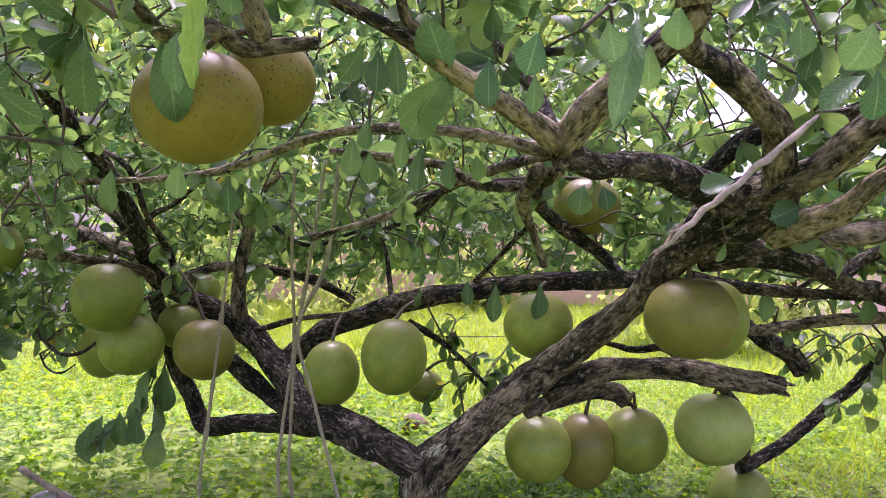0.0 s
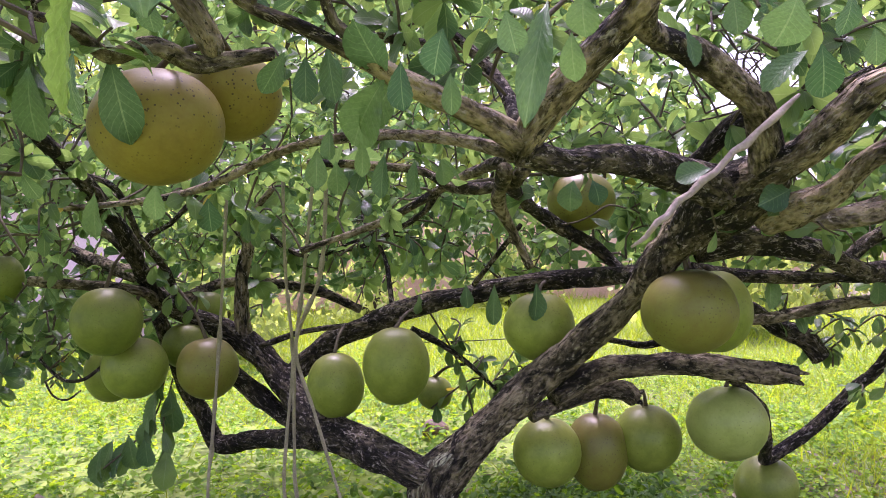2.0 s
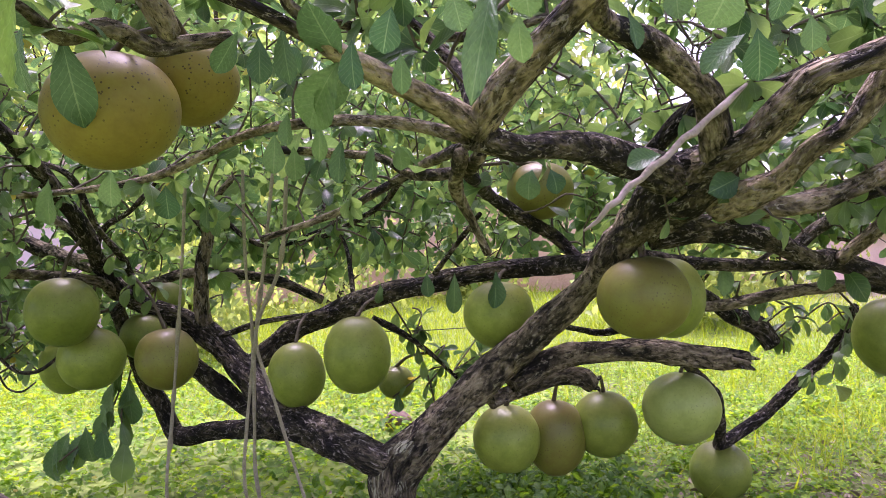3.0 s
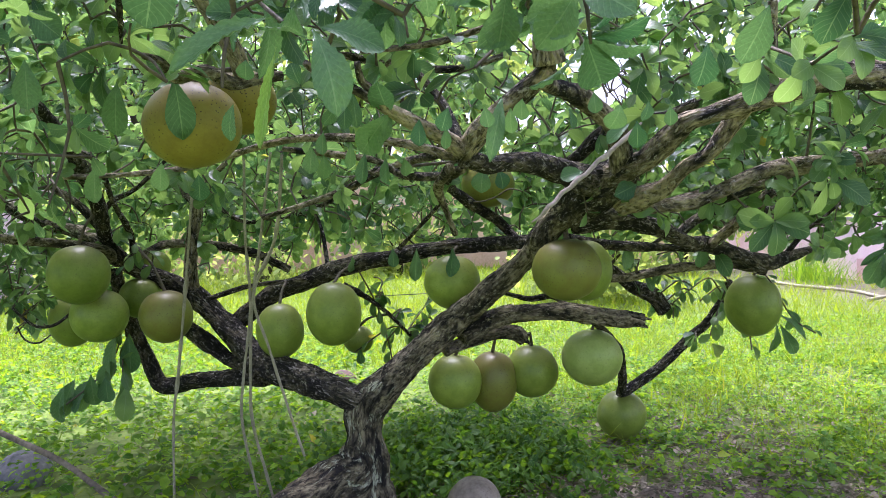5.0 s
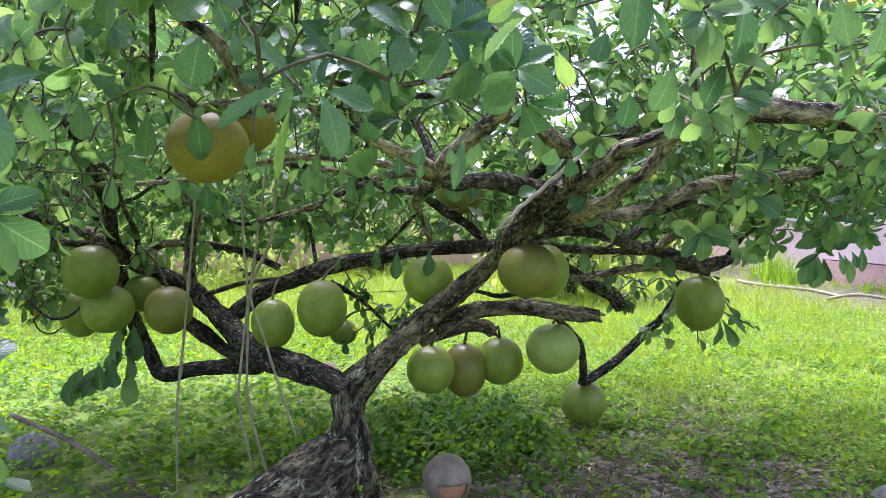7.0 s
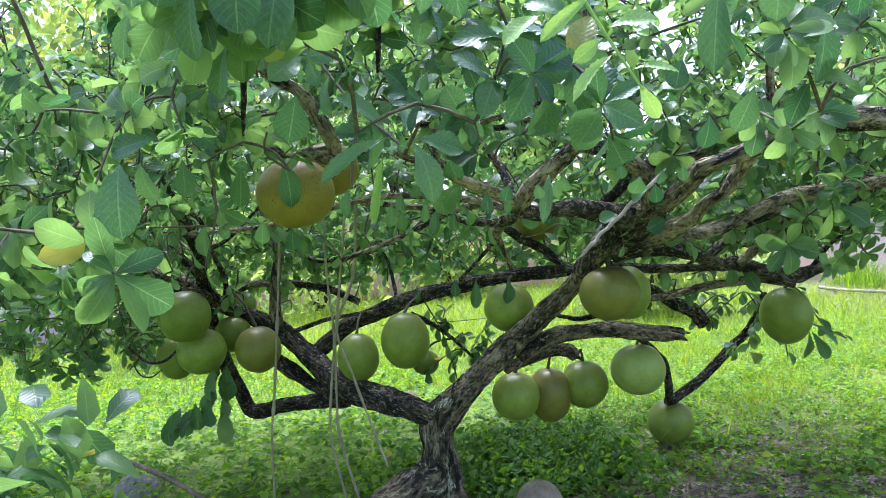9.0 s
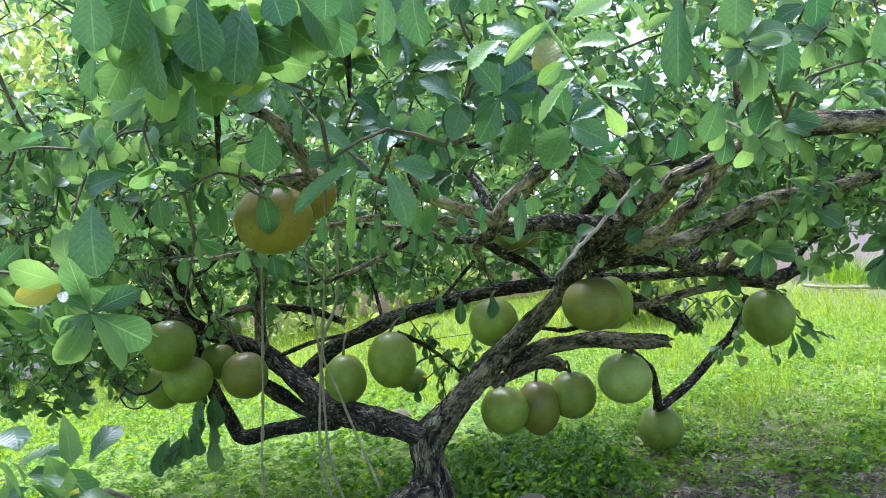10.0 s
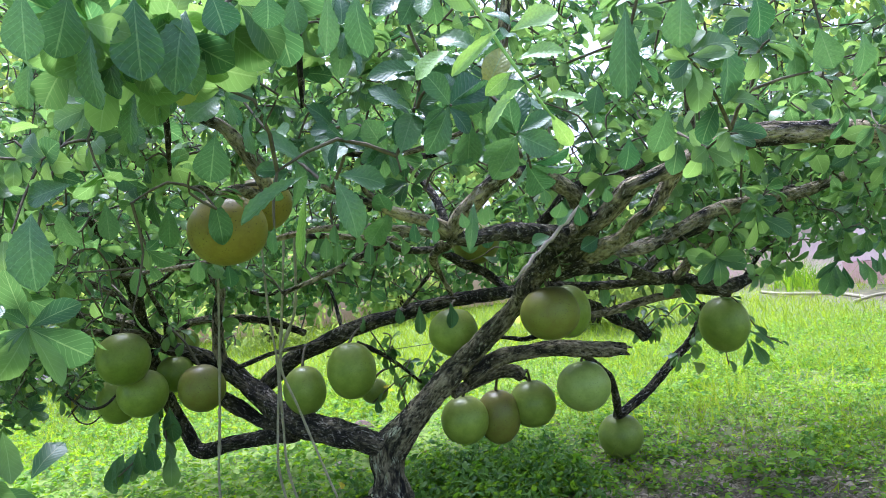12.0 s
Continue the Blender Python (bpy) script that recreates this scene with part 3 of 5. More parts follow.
limb("branch", BARK_DARK, [(0.548, 1.700, 1.262, 0.0184), (0.559, 1.650, 1.280, 0.0202), (0.600, 1.550, 1.333, 0.0201), (0.671, 1.500, 1.365, 0.0215), (0.745, 1.450, 1.367, 0.0176), (0.804, 1.400, 1.398, 0.0130)])
limb("branch", BARK_DARK, [(-0.379, 2.600, 1.135, 0.0076), (-0.275, 2.550, 1.149, 0.0084), (-0.090, 2.400, 1.226, 0.0088), (-0.006, 2.200, 1.286, 0.0088), (0.067, 1.800, 1.272, 0.0078)])
limb("branch", BARK_DARK, [(-0.281, 2.500, 1.241, 0.0064), (-0.202, 2.400, 1.109, 0.0070), (-0.172, 2.300, 0.957, 0.0076)])
limb("branch", BARK_DARK, [(0.192, 1.800, 1.167, 0.0059), (0.146, 1.900, 1.110, 0.0062), (0.077, 2.100, 1.021, 0.0077)])
limb("branch", BARK_DARK, [(-0.994, 2.000, 1.376, 0.0066), (-0.862, 2.000, 1.325, 0.0073), (-0.841, 2.100, 1.192, 0.0085), (-0.853, 2.300, 1.093, 0.0102), (-0.896, 2.500, 0.978, 0.0129)])
limb("branch", BARK, [(-1.153, 2.400, 1.265, 0.0124), (-1.067, 2.400, 1.207, 0.0159), (-0.983, 2.400, 1.114, 0.0177), (-0.951, 2.420, 1.041, 0.0196)])
limb("branch", BARK_DARK, [(-0.666, 2.200, 1.362, 0.0065), (-0.827, 2.300, 1.245, 0.0085), (-0.929, 2.350, 1.200, 0.0095), (-1.000, 2.400, 1.115, 0.0106)])
limb("branch", BARK_DARK, [(-0.250, 2.300, 0.910, 0.0076), (-0.449, 2.350, 0.890, 0.0086), (-0.620, 2.450, 0.838, 0.0108)])
limb("branch", BARK_DARK, [(-0.117, 2.300, 0.887, 0.0092), (-0.038, 2.350, 0.835, 0.0094), (0.044, 2.400, 0.763, 0.0079), (0.128, 2.450, 0.670, 0.0063)])
limb("branch", BARK_DARK, [(-1.231, 2.250, 0.848, 0.0042), (-1.167, 2.250, 0.787, 0.0050), (-1.100, 2.250, 0.784, 0.0050), (-1.045, 2.280, 0.826, 0.0042)])
limb("branch", BARK_DARK, [(-1.218, 2.250, 0.781, 0.0033), (-1.195, 2.250, 0.738, 0.0033), (-1.153, 2.250, 0.725, 0.0033), (-1.110, 2.250, 0.751, 0.0025)])
limb("branch", BARK_DARK, [(-0.643, 2.600, 1.226, 0.0096), (-0.564, 2.650, 1.145, 0.0088), (-0.478, 2.700, 1.120, 0.0079), (-0.332, 2.800, 1.173, 0.0072)])
limb("branch", BARK_PALE, [(-0.516, 2.300, 1.329, 0.0084), (-0.600, 2.400, 1.271, 0.0106), (-0.656, 2.480, 1.187, 0.0128)])
limb("branch", BARK_DARK, [(0.339, 1.830, 0.901, 0.0053), (0.465, 2.100, 0.849, 0.0076), (0.546, 2.200, 0.824, 0.0096), (0.614, 2.150, 0.835, 0.0109), (0.641, 1.980, 0.797, 0.0115)])
limb("branch", BARK, [(0.883, 1.920, 1.016, 0.0069), (1.005, 2.000, 1.065, 0.0065), (1.141, 2.100, 1.073, 0.0061), (1.285, 2.200, 1.050, 0.0056)])
limb("branch", BARK_PALE, [(0.702, 1.500, 1.131, 0.0118), (0.778, 1.500, 1.149, 0.0107), (0.843, 1.500, 1.167, 0.0107), (0.916, 1.500, 1.184, 0.0097)])
limb("branch", BARK_DARK, [(0.016, 1.300, 1.514, 0.0066), (0.070, 1.300, 1.473, 0.0084), (0.131, 1.250, 1.393, 0.0099), (0.151, 1.150, 1.320, 0.0107), (0.150, 1.020, 1.260, 0.0109)])
limb("branch", BARK, [(-0.086, 1.500, 1.538, 0.0087), (0.064, 1.500, 1.507, 0.0098), (0.216, 1.500, 1.504, 0.0087), (0.326, 1.500, 1.535, 0.0076)])
limb("branch", BARK, [(-0.346, 1.900, 1.132, 0.0088), (-0.122, 1.900, 1.203, 0.0099), (0.057, 1.700, 1.273, 0.0111), (0.180, 1.300, 1.275, 0.0110)])
limb("branch", BARK, [(-0.038, 0.900, 1.418, 0.0056), (0.096, 0.950, 1.443, 0.0065), (0.211, 0.900, 1.468, 0.0057)])
limb("splinter", BARK, [(0.824, 1.940, 0.783, 0.0098), (0.856, 1.935, 0.779, 0.0063), (0.886, 1.930, 0.773, 0.0021)])
limb("splinter", BARK_DARK, [(0.826, 1.930, 0.765, 0.0111), (0.855, 1.925, 0.756, 0.0069), (0.869, 1.920, 0.748, 0.0021)])
limb("splinter", BARK_PALE, [(0.809, 1.920, 0.777, 0.0083), (0.841, 1.915, 0.771, 0.0055), (0.859, 1.910, 0.767, 0.0014)])
limb("splinter", BARK_DARK, [(0.466, 2.020, 0.726, 0.0103), (0.491, 2.020, 0.725, 0.0059), (0.503, 2.020, 0.733, 0.0022)])
limb("splinter", BARK, [(0.470, 2.020, 0.708, 0.0088), (0.494, 2.020, 0.701, 0.0059), (0.498, 2.020, 0.687, 0.0022)])
limb("splinter", BARK_PALE, [(1.289, 1.050, 1.376, 0.0114), (1.329, 1.050, 1.380, 0.0072), (1.356, 1.050, 1.378, 0.0022)])
limb("splinter", BARK, [(1.290, 1.040, 1.358, 0.0114), (1.326, 1.040, 1.356, 0.0071), (1.339, 1.040, 1.351, 0.0029)])
limb("branch", BARK_DARK, [(1.374, 1.970, 0.973, 0.0097), (1.437, 1.970, 1.043, 0.0071), (1.506, 1.970, 1.093, 0.0059), (1.567, 1.950, 1.150, 0.0039)])


# ---- leaves ----
def leaf_width(t):
    """A spatulate outline: a narrow foot, broadest past the middle, a rounded end."""
    return math.sin(math.pi * min(t, 0.996) ** 1.75) ** 0.62 + 0.02


def leaf_template(length=1.0, width=0.42, droop=0.35, fold=0.12, rows=(0, 0.2, 0.42, 0.62, 0.8, 0.925, 1), wave=0.0, twist=0.0):
    """A blade along +x, folded at its midrib and curving down to its tip. Returns verts, faces and UVs by corner."""
    verts, faces, uvs = [], [], []
    for i, t in enumerate(rows):
        w = width * leaf_width(t)
        bend = droop * t * 1.3
        x, z = length * math.sin(bend) / (droop * 1.3), -length * (1 - math.cos(bend)) / (droop * 1.3)
        for s in (-1, 0, 1):
            ripple = wave * math.sin(t * 13 + s) * abs(s)
            verts.append((x, s * w * 0.5, z + fold * abs(s) * w + twist * s * w * t + ripple))
    for i in range(len(rows) - 1):
        for j in range(2):
            a = i * 3 + j
            faces.append((a, a + 1, a + 4, a + 3))
            u0, u1, v0, v1 = j / 2, (j + 1) / 2, rows[i], rows[i + 1]
            uvs += [(u0, v0), (u1, v0), (u1, v1), (u0, v1)]
    return np.array(verts), np.array(faces), np.array(uvs)


LEAVES = [leaf_template(1, 0.46, 0.45, 0.16, twist=0.1), leaf_template(1, 0.54, 0.8, 0.10, wave=0.02), leaf_template(1, 0.42, 0.2, 0.20, twist=-0.15),
          leaf_template(1, 0.50, 1.1, 0.12, wave=0.018, twist=0.12), leaf_template(1, 0.58, 0.6, 0.08, wave=0.025, twist=-0.1)]
MEDIUM = [leaf_template(1, w, d, f, (0, 0.3, 0.62, 0.87, 1), 0.0, k) for w, d, f, k in ((0.46, 0.45, 0.16, 0.1), (0.54, 0.8, 0.1, -0.1), (0.42, 0.25, 0.2, 0.15), (0.5, 1.1, 0.12, 0.0), (0.58, 0.6, 0.08, -0.15))]
COARSE = [leaf_template(1, 0.5, 0.3, 0.14, (0, 0.4, 0.8, 1)), leaf_template(1, 0.58, 0.7, 0.1, (0, 0.4, 0.8, 1))]


def fine_leaf(width, droop, fold, quilt, rows=22):
    """A close-up blade: puckered between the side veins, its edge waved."""
    verts, faces, uvs = [], [], []
    cols = 6
    for i in range(rows + 1):
        t = i / rows
        w = width * leaf_width(t)
        for j in range(cols + 1):
            s = 2 * j / cols - 1
            pucker = quilt * math.sin(9 * 2 * math.pi * t - 4 * abs(s)) * (0.25 + abs(s)) * min(1, 3 * t)
            edge = 0.02 * math.sin(11 * t + 2.1 * s) * abs(s) ** 3
            verts.append((t * (1 - 0.12 * droop * t), s * w * 0.5, -droop * t * t + fold * abs(s) ** 1.5 * w + pucker + edge))
    for i in range(rows):
        for j in range(cols):
            a = i * (cols + 1) + j
            faces.append((a, a + 1, a + cols + 2, a + cols + 1))
            u0, u1, v0, v1 = j / cols, (j + 1) / cols, i / rows, (i + 1) / rows
            uvs += [(u0, v0), (u1, v0), (u1, v1), (u0, v1)]
    return np.array(verts), np.array(faces), np.array(uvs)


FINE = [fine_leaf(0.52, 0.30, 0.18, 0.019), fine_leaf(0.60, 0.5, 0.12, 0.021), fine_leaf(0.48, 0.15, 0.2, 0.018),
        fine_leaf(0.56, 0.7, 0.14, 0.021), fine_leaf(0.64, 0.35, 0.09, 0.02)]
SMALL = [leaf_template(1, 0.72, 0.5, 0.14, (0, 0.55, 0.95), 0.0, 0.1), leaf_template(1, 0.85, 0.35, 0.18, (0, 0.55, 0.95), 0.0, -0.1)]
DRY = [leaf_template(1, 0.2, 0.6, 0.25, (0, 0.3, 0.7, 1), 0.0, 0.3), leaf_template(1, 0.32, 0.9, 0.3, (0, 0.3, 0.7, 1), 0.0, -0.3), leaf_template(1, 0.5, 1.0, 0.2, wave=0.04)]


def blade_template(bend):
    verts, faces, uvs = [], [], []
    for i in range(4):
        t = i / 3
        w = 0.5 * (1 - t) + 0.02
        verts += [(-w, bend * t * t, t), (w, bend * t * t, t)]
    for i in range(3):
        faces.append((2 * i, 2 * i + 1, 2 * i + 3, 2 * i + 2))
        uvs += [(0, i / 3), (1, i / 3), (1, (i + 1) / 3), (0, (i + 1) / 3)]
    return np.array(verts), np.array(faces), np.array(uvs)


def scatter(name, templates, mats, which, material):
    """One mesh out of many placed copies. mats: n x 3 x 4 arrays; which: template of each."""
    all_v, all_f, all_u, base = [], [], [], 0
    for k, (tv, tf, tu) in enumerate(templates):
        sel = mats[which == k]
        if not len(sel):
            continue
        v = np.einsum("nij,vj->nvi", sel[:, :, :3], tv) + sel[:, None, :, 3]
        f = tf[None] + (np.arange(len(sel)) * len(tv))[:, None, None] + base
        all_v.append(v.reshape(-1, 3))
        all_f.append(f.reshape(-1, 4))
        all_u.append(np.tile(tu, (len(sel), 1)))
        base += len(sel) * len(tv)
    v, f, u = np.vstack(all_v), np.vstack(all_f), np.vstack(all_u)
    me = bpy.data.meshes.new(name)
    me.vertices.add(len(v))
    me.vertices.foreach_set("co", v.astype(np.float32).ravel())
    me.loops.add(f.size)
    me.loops.foreach_set("vertex_index", f.astype(np.int32).ravel())
    me.polygons.add(len(f))
    me.polygons.foreach_set("loop_start", np.arange(0, f.size, 4, dtype=np.int32))
    me.polygons.foreach_set("use_smooth", np.ones(len(f), bool))
    me.uv_layers.new(name="UVMap").data.foreach_set("uv", u.astype(np.float32).ravel())
    me.materials.append(material)
    me.update(calc_edges=True)
    me.validate()
    return me


rng = np.random.default_rng(7)


def leaf_frame(p, way, size, roll, up=(0, 0, 1)):
    """Placement of a leaf at p along way, its upper face towards up."""
    x = way / np.linalg.norm(way)
    y = np.cross(up, x)
    if np.linalg.norm(y) < 0.05:
        y = np.cross((0.2, 1.0, 0.1), x)
    y /= np.linalg.norm(y)
    z = np.cross(x, y)
    c, s = math.cos(roll), math.sin(roll)
    y, z = c * y + s * z, c * z - s * y
    return np.column_stack([x * size, y * size, z * size, p])


def tuft(p, way, n, size, out):
    """A rosette of leaves round a twig's tip, opening outward and up, the outer leaves bent down."""
    axis = way + 0.45 * (p - (0.0, 2.1, 1.1)) / (np.linalg.norm(p - (0.0, 2.1, 1.1)) + 0.1) + np.array((0, 0, 0.35))
    axis /= np.linalg.norm(axis) + 1e-6
    u = np.cross(axis, (0.3, 0.2, 0.9))
    u /= np.linalg.norm(u)
    v = np.cross(axis, u)
    turn = rng.uniform(0, 6.28)
    for k in range(n):
        a, wide = turn + 2.4 * k + 0.3 * rng.normal(), rng.uniform(0.45, 1.15)
        d = (u * math.cos(a) + v * math.sin(a)) * wide + axis * (1.05 - 0.8 * wide) + np.array((0, 0, -0.22))
        out.append(leaf_frame(p - axis * 0.02 * rng.uniform(0, 1.5), d, size * rng.uniform(0.6, 1.2), rng.normal() * 0.25, axis + rng.normal(size=3) * 0.2))


def canopy_floor(x, y):
    """Height under which the crown is open."""
    if y < 1.7:
        low = 1.15 + 0.19 * max(y, 0.0)
        if abs(x) > 0.62 * max(y, 0.0) + 0.25:
            low = 1.04 if x < 0 else 1.3
    else:
        low = 1.06
        if x < -1.2 and y > 2.3:
            low = 0.80
        elif x < -0.6 and y < 2.4:
            low = 1.14
        if x > 0.9:
            low = 0.98
    return low


def grow_crown():
    """Twigs that reach from the limbs to points all through the crown, tufts of leaves on them."""
    targets = []
    while len(targets) < 4600:
        x, y, z = rng.uniform(-3.0, 3.0), rng.uniform(0.25, 4.4), rng.uniform(0.75, 2.6)
        r = (x / 3.0) ** 2 + ((y - 2.1) / 2.3) ** 2 + (max(z - 1.3, 0) / 1.3) ** 2
        if r > 1 or z < canopy_floor(x, y) + rng.uniform(-0.03, 0.16):
            continue
        if z > 1.72 + 0.33 * y and rng.uniform() < 0.6:
            continue
        if x < -0.55 and y < 1.9 and z > 1.33 + 0.2 * y and rng.uniform() < 0.85:
            continue
        if y < 1.0 and rng.uniform() < (0.0 if x < 0 and z > 1.6 else 0.35):
            continue
        if 0.35 < x < 1.6 and y < 1.6 and z > 1.45 and rng.uniform() < 0.4:
            continue
        if -0.3 < x < 1.0 and y > 2.0 and z < 1.35 and rng.uniform() < 0.3:
            continue
        targets.append((x, y, z))
    while len(targets) < 5400:
        x, y, z = rng.uniform(-2.6, -0.5), rng.uniform(0.7, 3.0), rng.uniform(1.1, 2.1)
        if -x > 0.5 * y and z < 1.45 + 0.2 * y:
            targets.append((x, y, z))
    # small leafy twigs between the spreading limbs
    while len(targets) < 5850:
        x, y, z = rng.uniform(0.5, 2.0), rng.uniform(1.15, 2.4), rng.uniform(1.02, 1.6)
        if z > 0.95 + 0.12 * abs(x - 0.4) + (0.12 if x < 0.9 else 0.0):
            targets.append((x, y, z))
    # the dense overhang above the ripe fruit
    while len(targets) < 5930:
        targets.append((rng.uniform(-0.7, 0.0), rng.uniform(0.75, 1.4), rng.uniform(1.64, 2.0)))
    # low skirts of the crown beside and behind the fruit
    while len(targets) < 6130:
        targets.append((rng.uniform(-2.4, -1.15), rng.uniform(2.1, 3.4), rng.uniform(0.72, 1.1)))
    while len(targets) < 6530:
        targets.append((rng.uniform(-1.3, 1.1), rng.uniform(2.7, 3.9), rng.uniform(0.98, 1.4)))
    # targets outside the camera's view at the near edge are left out, letting light in
    targets = np.array([(x, y, z) for x, y, z in targets if y > 1.9 or -0.68 * (y + 0.85) - 0.25 < x < 0.95 * (y + 0.75) + 0.15])
    nodes = np.array(SKELETON)[:, :3]
    near = np.array([np.min(((nodes - q) ** 2).sum(1)) for q in targets])
    pool = np.zeros((len(nodes) + len(targets) * 4, 3))
    pool[:len(nodes)] = nodes
    count = len(nodes)
    leaves, tv, tf, base = [], [], [], 0
    for q in targets[np.argsort(near)]:
        a = pool[np.argmin(((pool[:count] - q) ** 2).sum(1))]
        gap = np.linalg.norm(q - a)
        if gap < 0.03:
            continue
        mid = (a + q) / 2 + rng.normal(size=3) * gap * 0.12 + np.array((0, 0, 0.08 * gap))
        thick = 0.0025 + 0.007 * min(gap, 0.6)
        line = spline([(*a, thick), (*mid, thick * 0.85), (*q, 0.002)], 0.06)
        v, f = tube(line, 4, 0, 0, False)
        tv += v
        tf += [tuple(i + base for i in face) for face in f]
        base += len(v)
        for t in (0.33, 0.66, 1.0):
            pool[count] = line[int(t * (len(line) - 1)), :3]
            count += 1
        way = (q - mid) / (np.linalg.norm(q - mid) + 1e-6)
        size = rng.uniform(0.05, 0.085) if q[1] < 1.3 else rng.uniform(0.045, 0.075)
        tuft(q, way, int(rng.integers(6, 10)), size, leaves)
        if gap > 0.15:
            tuft(line[int(0.55 * len(line)), :3], way, 4, size * 0.9, leaves)
    return leaves, tv, tf


crown_leaves, twig_v, twig_f = grow_crown()

# tufts straight on the thick limbs
for q in SKELETON[::9]:
    if q[2] > 0.98 and rng.uniform() < 0.6:
        side = rng.normal(size=3)
        tuft(np.array(q[:3]) + side / np.linalg.norm(side) * q[3], side / np.linalg.norm(side), 3, 0.085, crown_leaves)


def spray(pts, n, size, out, spread=0.9):
    """A hand-placed hanging shoot: a thin stem with leaves on alternate sides."""
    line = spline([(*p, 0.003) for p in pts], 0.02)
    global twig_v, twig_f
    v, f = tube(line, 5, 0, 0, False)
    b = len(twig_v)
    twig_v += v
    twig_f += [tuple(i + b for i in face) for face in f]
    for k in range(n):
        i = int((0.15 + 0.85 * k / max(n - 1, 1)) * (len(line) - 2))
        way = line[i + 1, :3] - line[i, :3]
        way /= np.linalg.norm(way)
        side = np.cross(way, rng.normal(size=3))
        side /= np.linalg.norm(side)
        out.append(leaf_frame(line[i, :3], way * 0.6 + side * spread + np.array((0, 0, -0.35)), size * rng.uniform(0.7, 1.2), rng.normal() * 0.4))


def bough(p, n, size):
    """A leafy shoot that reaches from the nearest limb to p."""
    q = min(SKELETON, key=lambda s: (s[0] - p[0]) ** 2 + (s[1] - p[1]) ** 2 + (s[2] - p[2]) ** 2)
    mid = tuple((q[i] + p[i]) / 2 + (0.03, 0.02, 0.03)[i] for i in range(3))
    spray([tuple(q[:3]), mid, tuple(p)], n, size, crown_leaves)


# drooping shoots under the fruit cluster and at the crown's edge
spray([(-0.93, 2.45, 0.80), (-0.95, 2.42, 0.66), (-1.02, 2.40, 0.56), (-1.12, 2.38, 0.48)], 12, 0.10, crown_leaves)
spray([(-0.90, 2.42, 0.75), (-0.92, 2.38, 0.62), (-0.90, 2.36, 0.52)], 8, 0.11, crown_leaves, 0.5)
spray([(-1.35, 2.5, 0.98), (-1.30, 2.45, 0.85), (-1.18, 2.4, 0.76)], 14, 0.08, crown_leaves)
spray([(-1.62, 2.7, 0.95), (-1.55, 2.6, 0.82), (-1.45, 2.5, 0.75)], 14, 0.09, crown_leaves)
spray([(-0.30, 0.80, 1.62), (-0.20, 0.62, 1.45), (-0.11, 0.41, 1.33)], 5, 0.09, crown_leaves)
spray([(2.120, 1.900, 1.296), (2.135, 2.050, 1.202), (2.103, 2.120, 1.123), (2.056, 2.200, 1.051), (1.999, 2.220, 0.998), (1.908, 2.220, 0.965)], 3, 0.05, crown_leaves)
spray([(1.36, 2.1, 0.90), (1.45, 2.2, 0.85), (1.53, 2.2, 0.72), (1.62, 2.2, 0.66)], 9, 0.06, crown_leaves)
spray([(1.43, 2.5, 0.83), (1.36, 2.45, 0.72), (1.30, 2.4, 0.62)], 8, 0.065, crown_leaves)
spray([(-0.07, 2.3, 0.95), (0.0, 2.4, 0.80), (0.04, 2.45, 0.66), (0.06, 2.45, 0.55)], 10, 0.07, crown_leaves)
spray([(1.12, 2.4, 0.74), (1.2, 2.4, 0.80), (1.3, 2.4, 0.86), (1.36, 2.42, 0.80)], 10, 0.075, crown_leaves)
# a dense dark bough hanging over the near edge
spray([(-0.194, 0.300, 1.597), (-0.261, 0.250, 1.531), (-0.318, 0.180, 1.493), (-0.352, 0.120, 1.493), (-0.399, 0.100, 1.497)], 8, 0.09, crown_leaves)
tuft(np.array((-0.343, 0.100, 1.505)), np.array((0, -0.4, -0.9)), 6, 0.085, crown_leaves)
tuft(np.array((-0.310, 0.150, 1.491)), np.array((0, -0.4, -0.9)), 6, 0.085, crown_leaves)
tuft(np.array((-0.272, 0.200, 1.516)), np.array((0, -0.4, -0.9)), 6, 0.085, crown_leaves)
tuft(np.array((-0.347, 0.200, 1.473)), np.array((0, -0.4, -0.9)), 6, 0.085, crown_leaves)
tuft(np.array((-0.265, 0.250, 1.493)), np.array((0, -0.4, -0.9)), 6, 0.085, crown_leaves)
tuft(np.array((-0.390, 0.150, 1.478)), np.array((0, -0.4, -0.9)), 6, 0.085, crown_leaves)
tuft(np.array((-0.184, 0.200, 1.545)), np.array((0, -0.4, -0.9)), 6, 0.085, crown_leaves)
tuft(np.array((-0.145, 0.250, 1.559)), np.array((0, -0.4, -0.9)), 6, 0.085, crown_leaves)
tuft(np.array((-0.285, 0.150, 1.530)), np.array((0, -0.4, -0.9)), 6, 0.085, crown_leaves)
tuft(np.array((-0.378, 0.100, 1.521)), np.array((0, -0.4, -0.9)), 6, 0.085, crown_leaves)
tuft(np.array((-0.222, 0.200, 1.526)), np.array((0, -0.4, -0.9)), 6, 0.085, crown_leaves)
tuft(np.array((-0.379, 0.250, 1.519)), np.array((0, -0.4, -0.9)), 6, 0.085, crown_leaves)
tuft(np.array((-0.322, 0.300, 1.496)), np.array((0, -0.4, -0.9)), 6, 0.085, crown_leaves)
tuft(np.array((-0.397, 0.284, 1.576)), np.array((0, 0.3, -0.9)), 6, 0.09, crown_leaves)
tuft(np.array((-0.324, 0.343, 1.528)), np.array((0, 0.3, -0.9)), 6, 0.09, crown_leaves)
tuft(np.array((-0.342, 0.414, 1.575)), np.array((0, 0.3, -0.9)), 6, 0.09, crown_leaves)
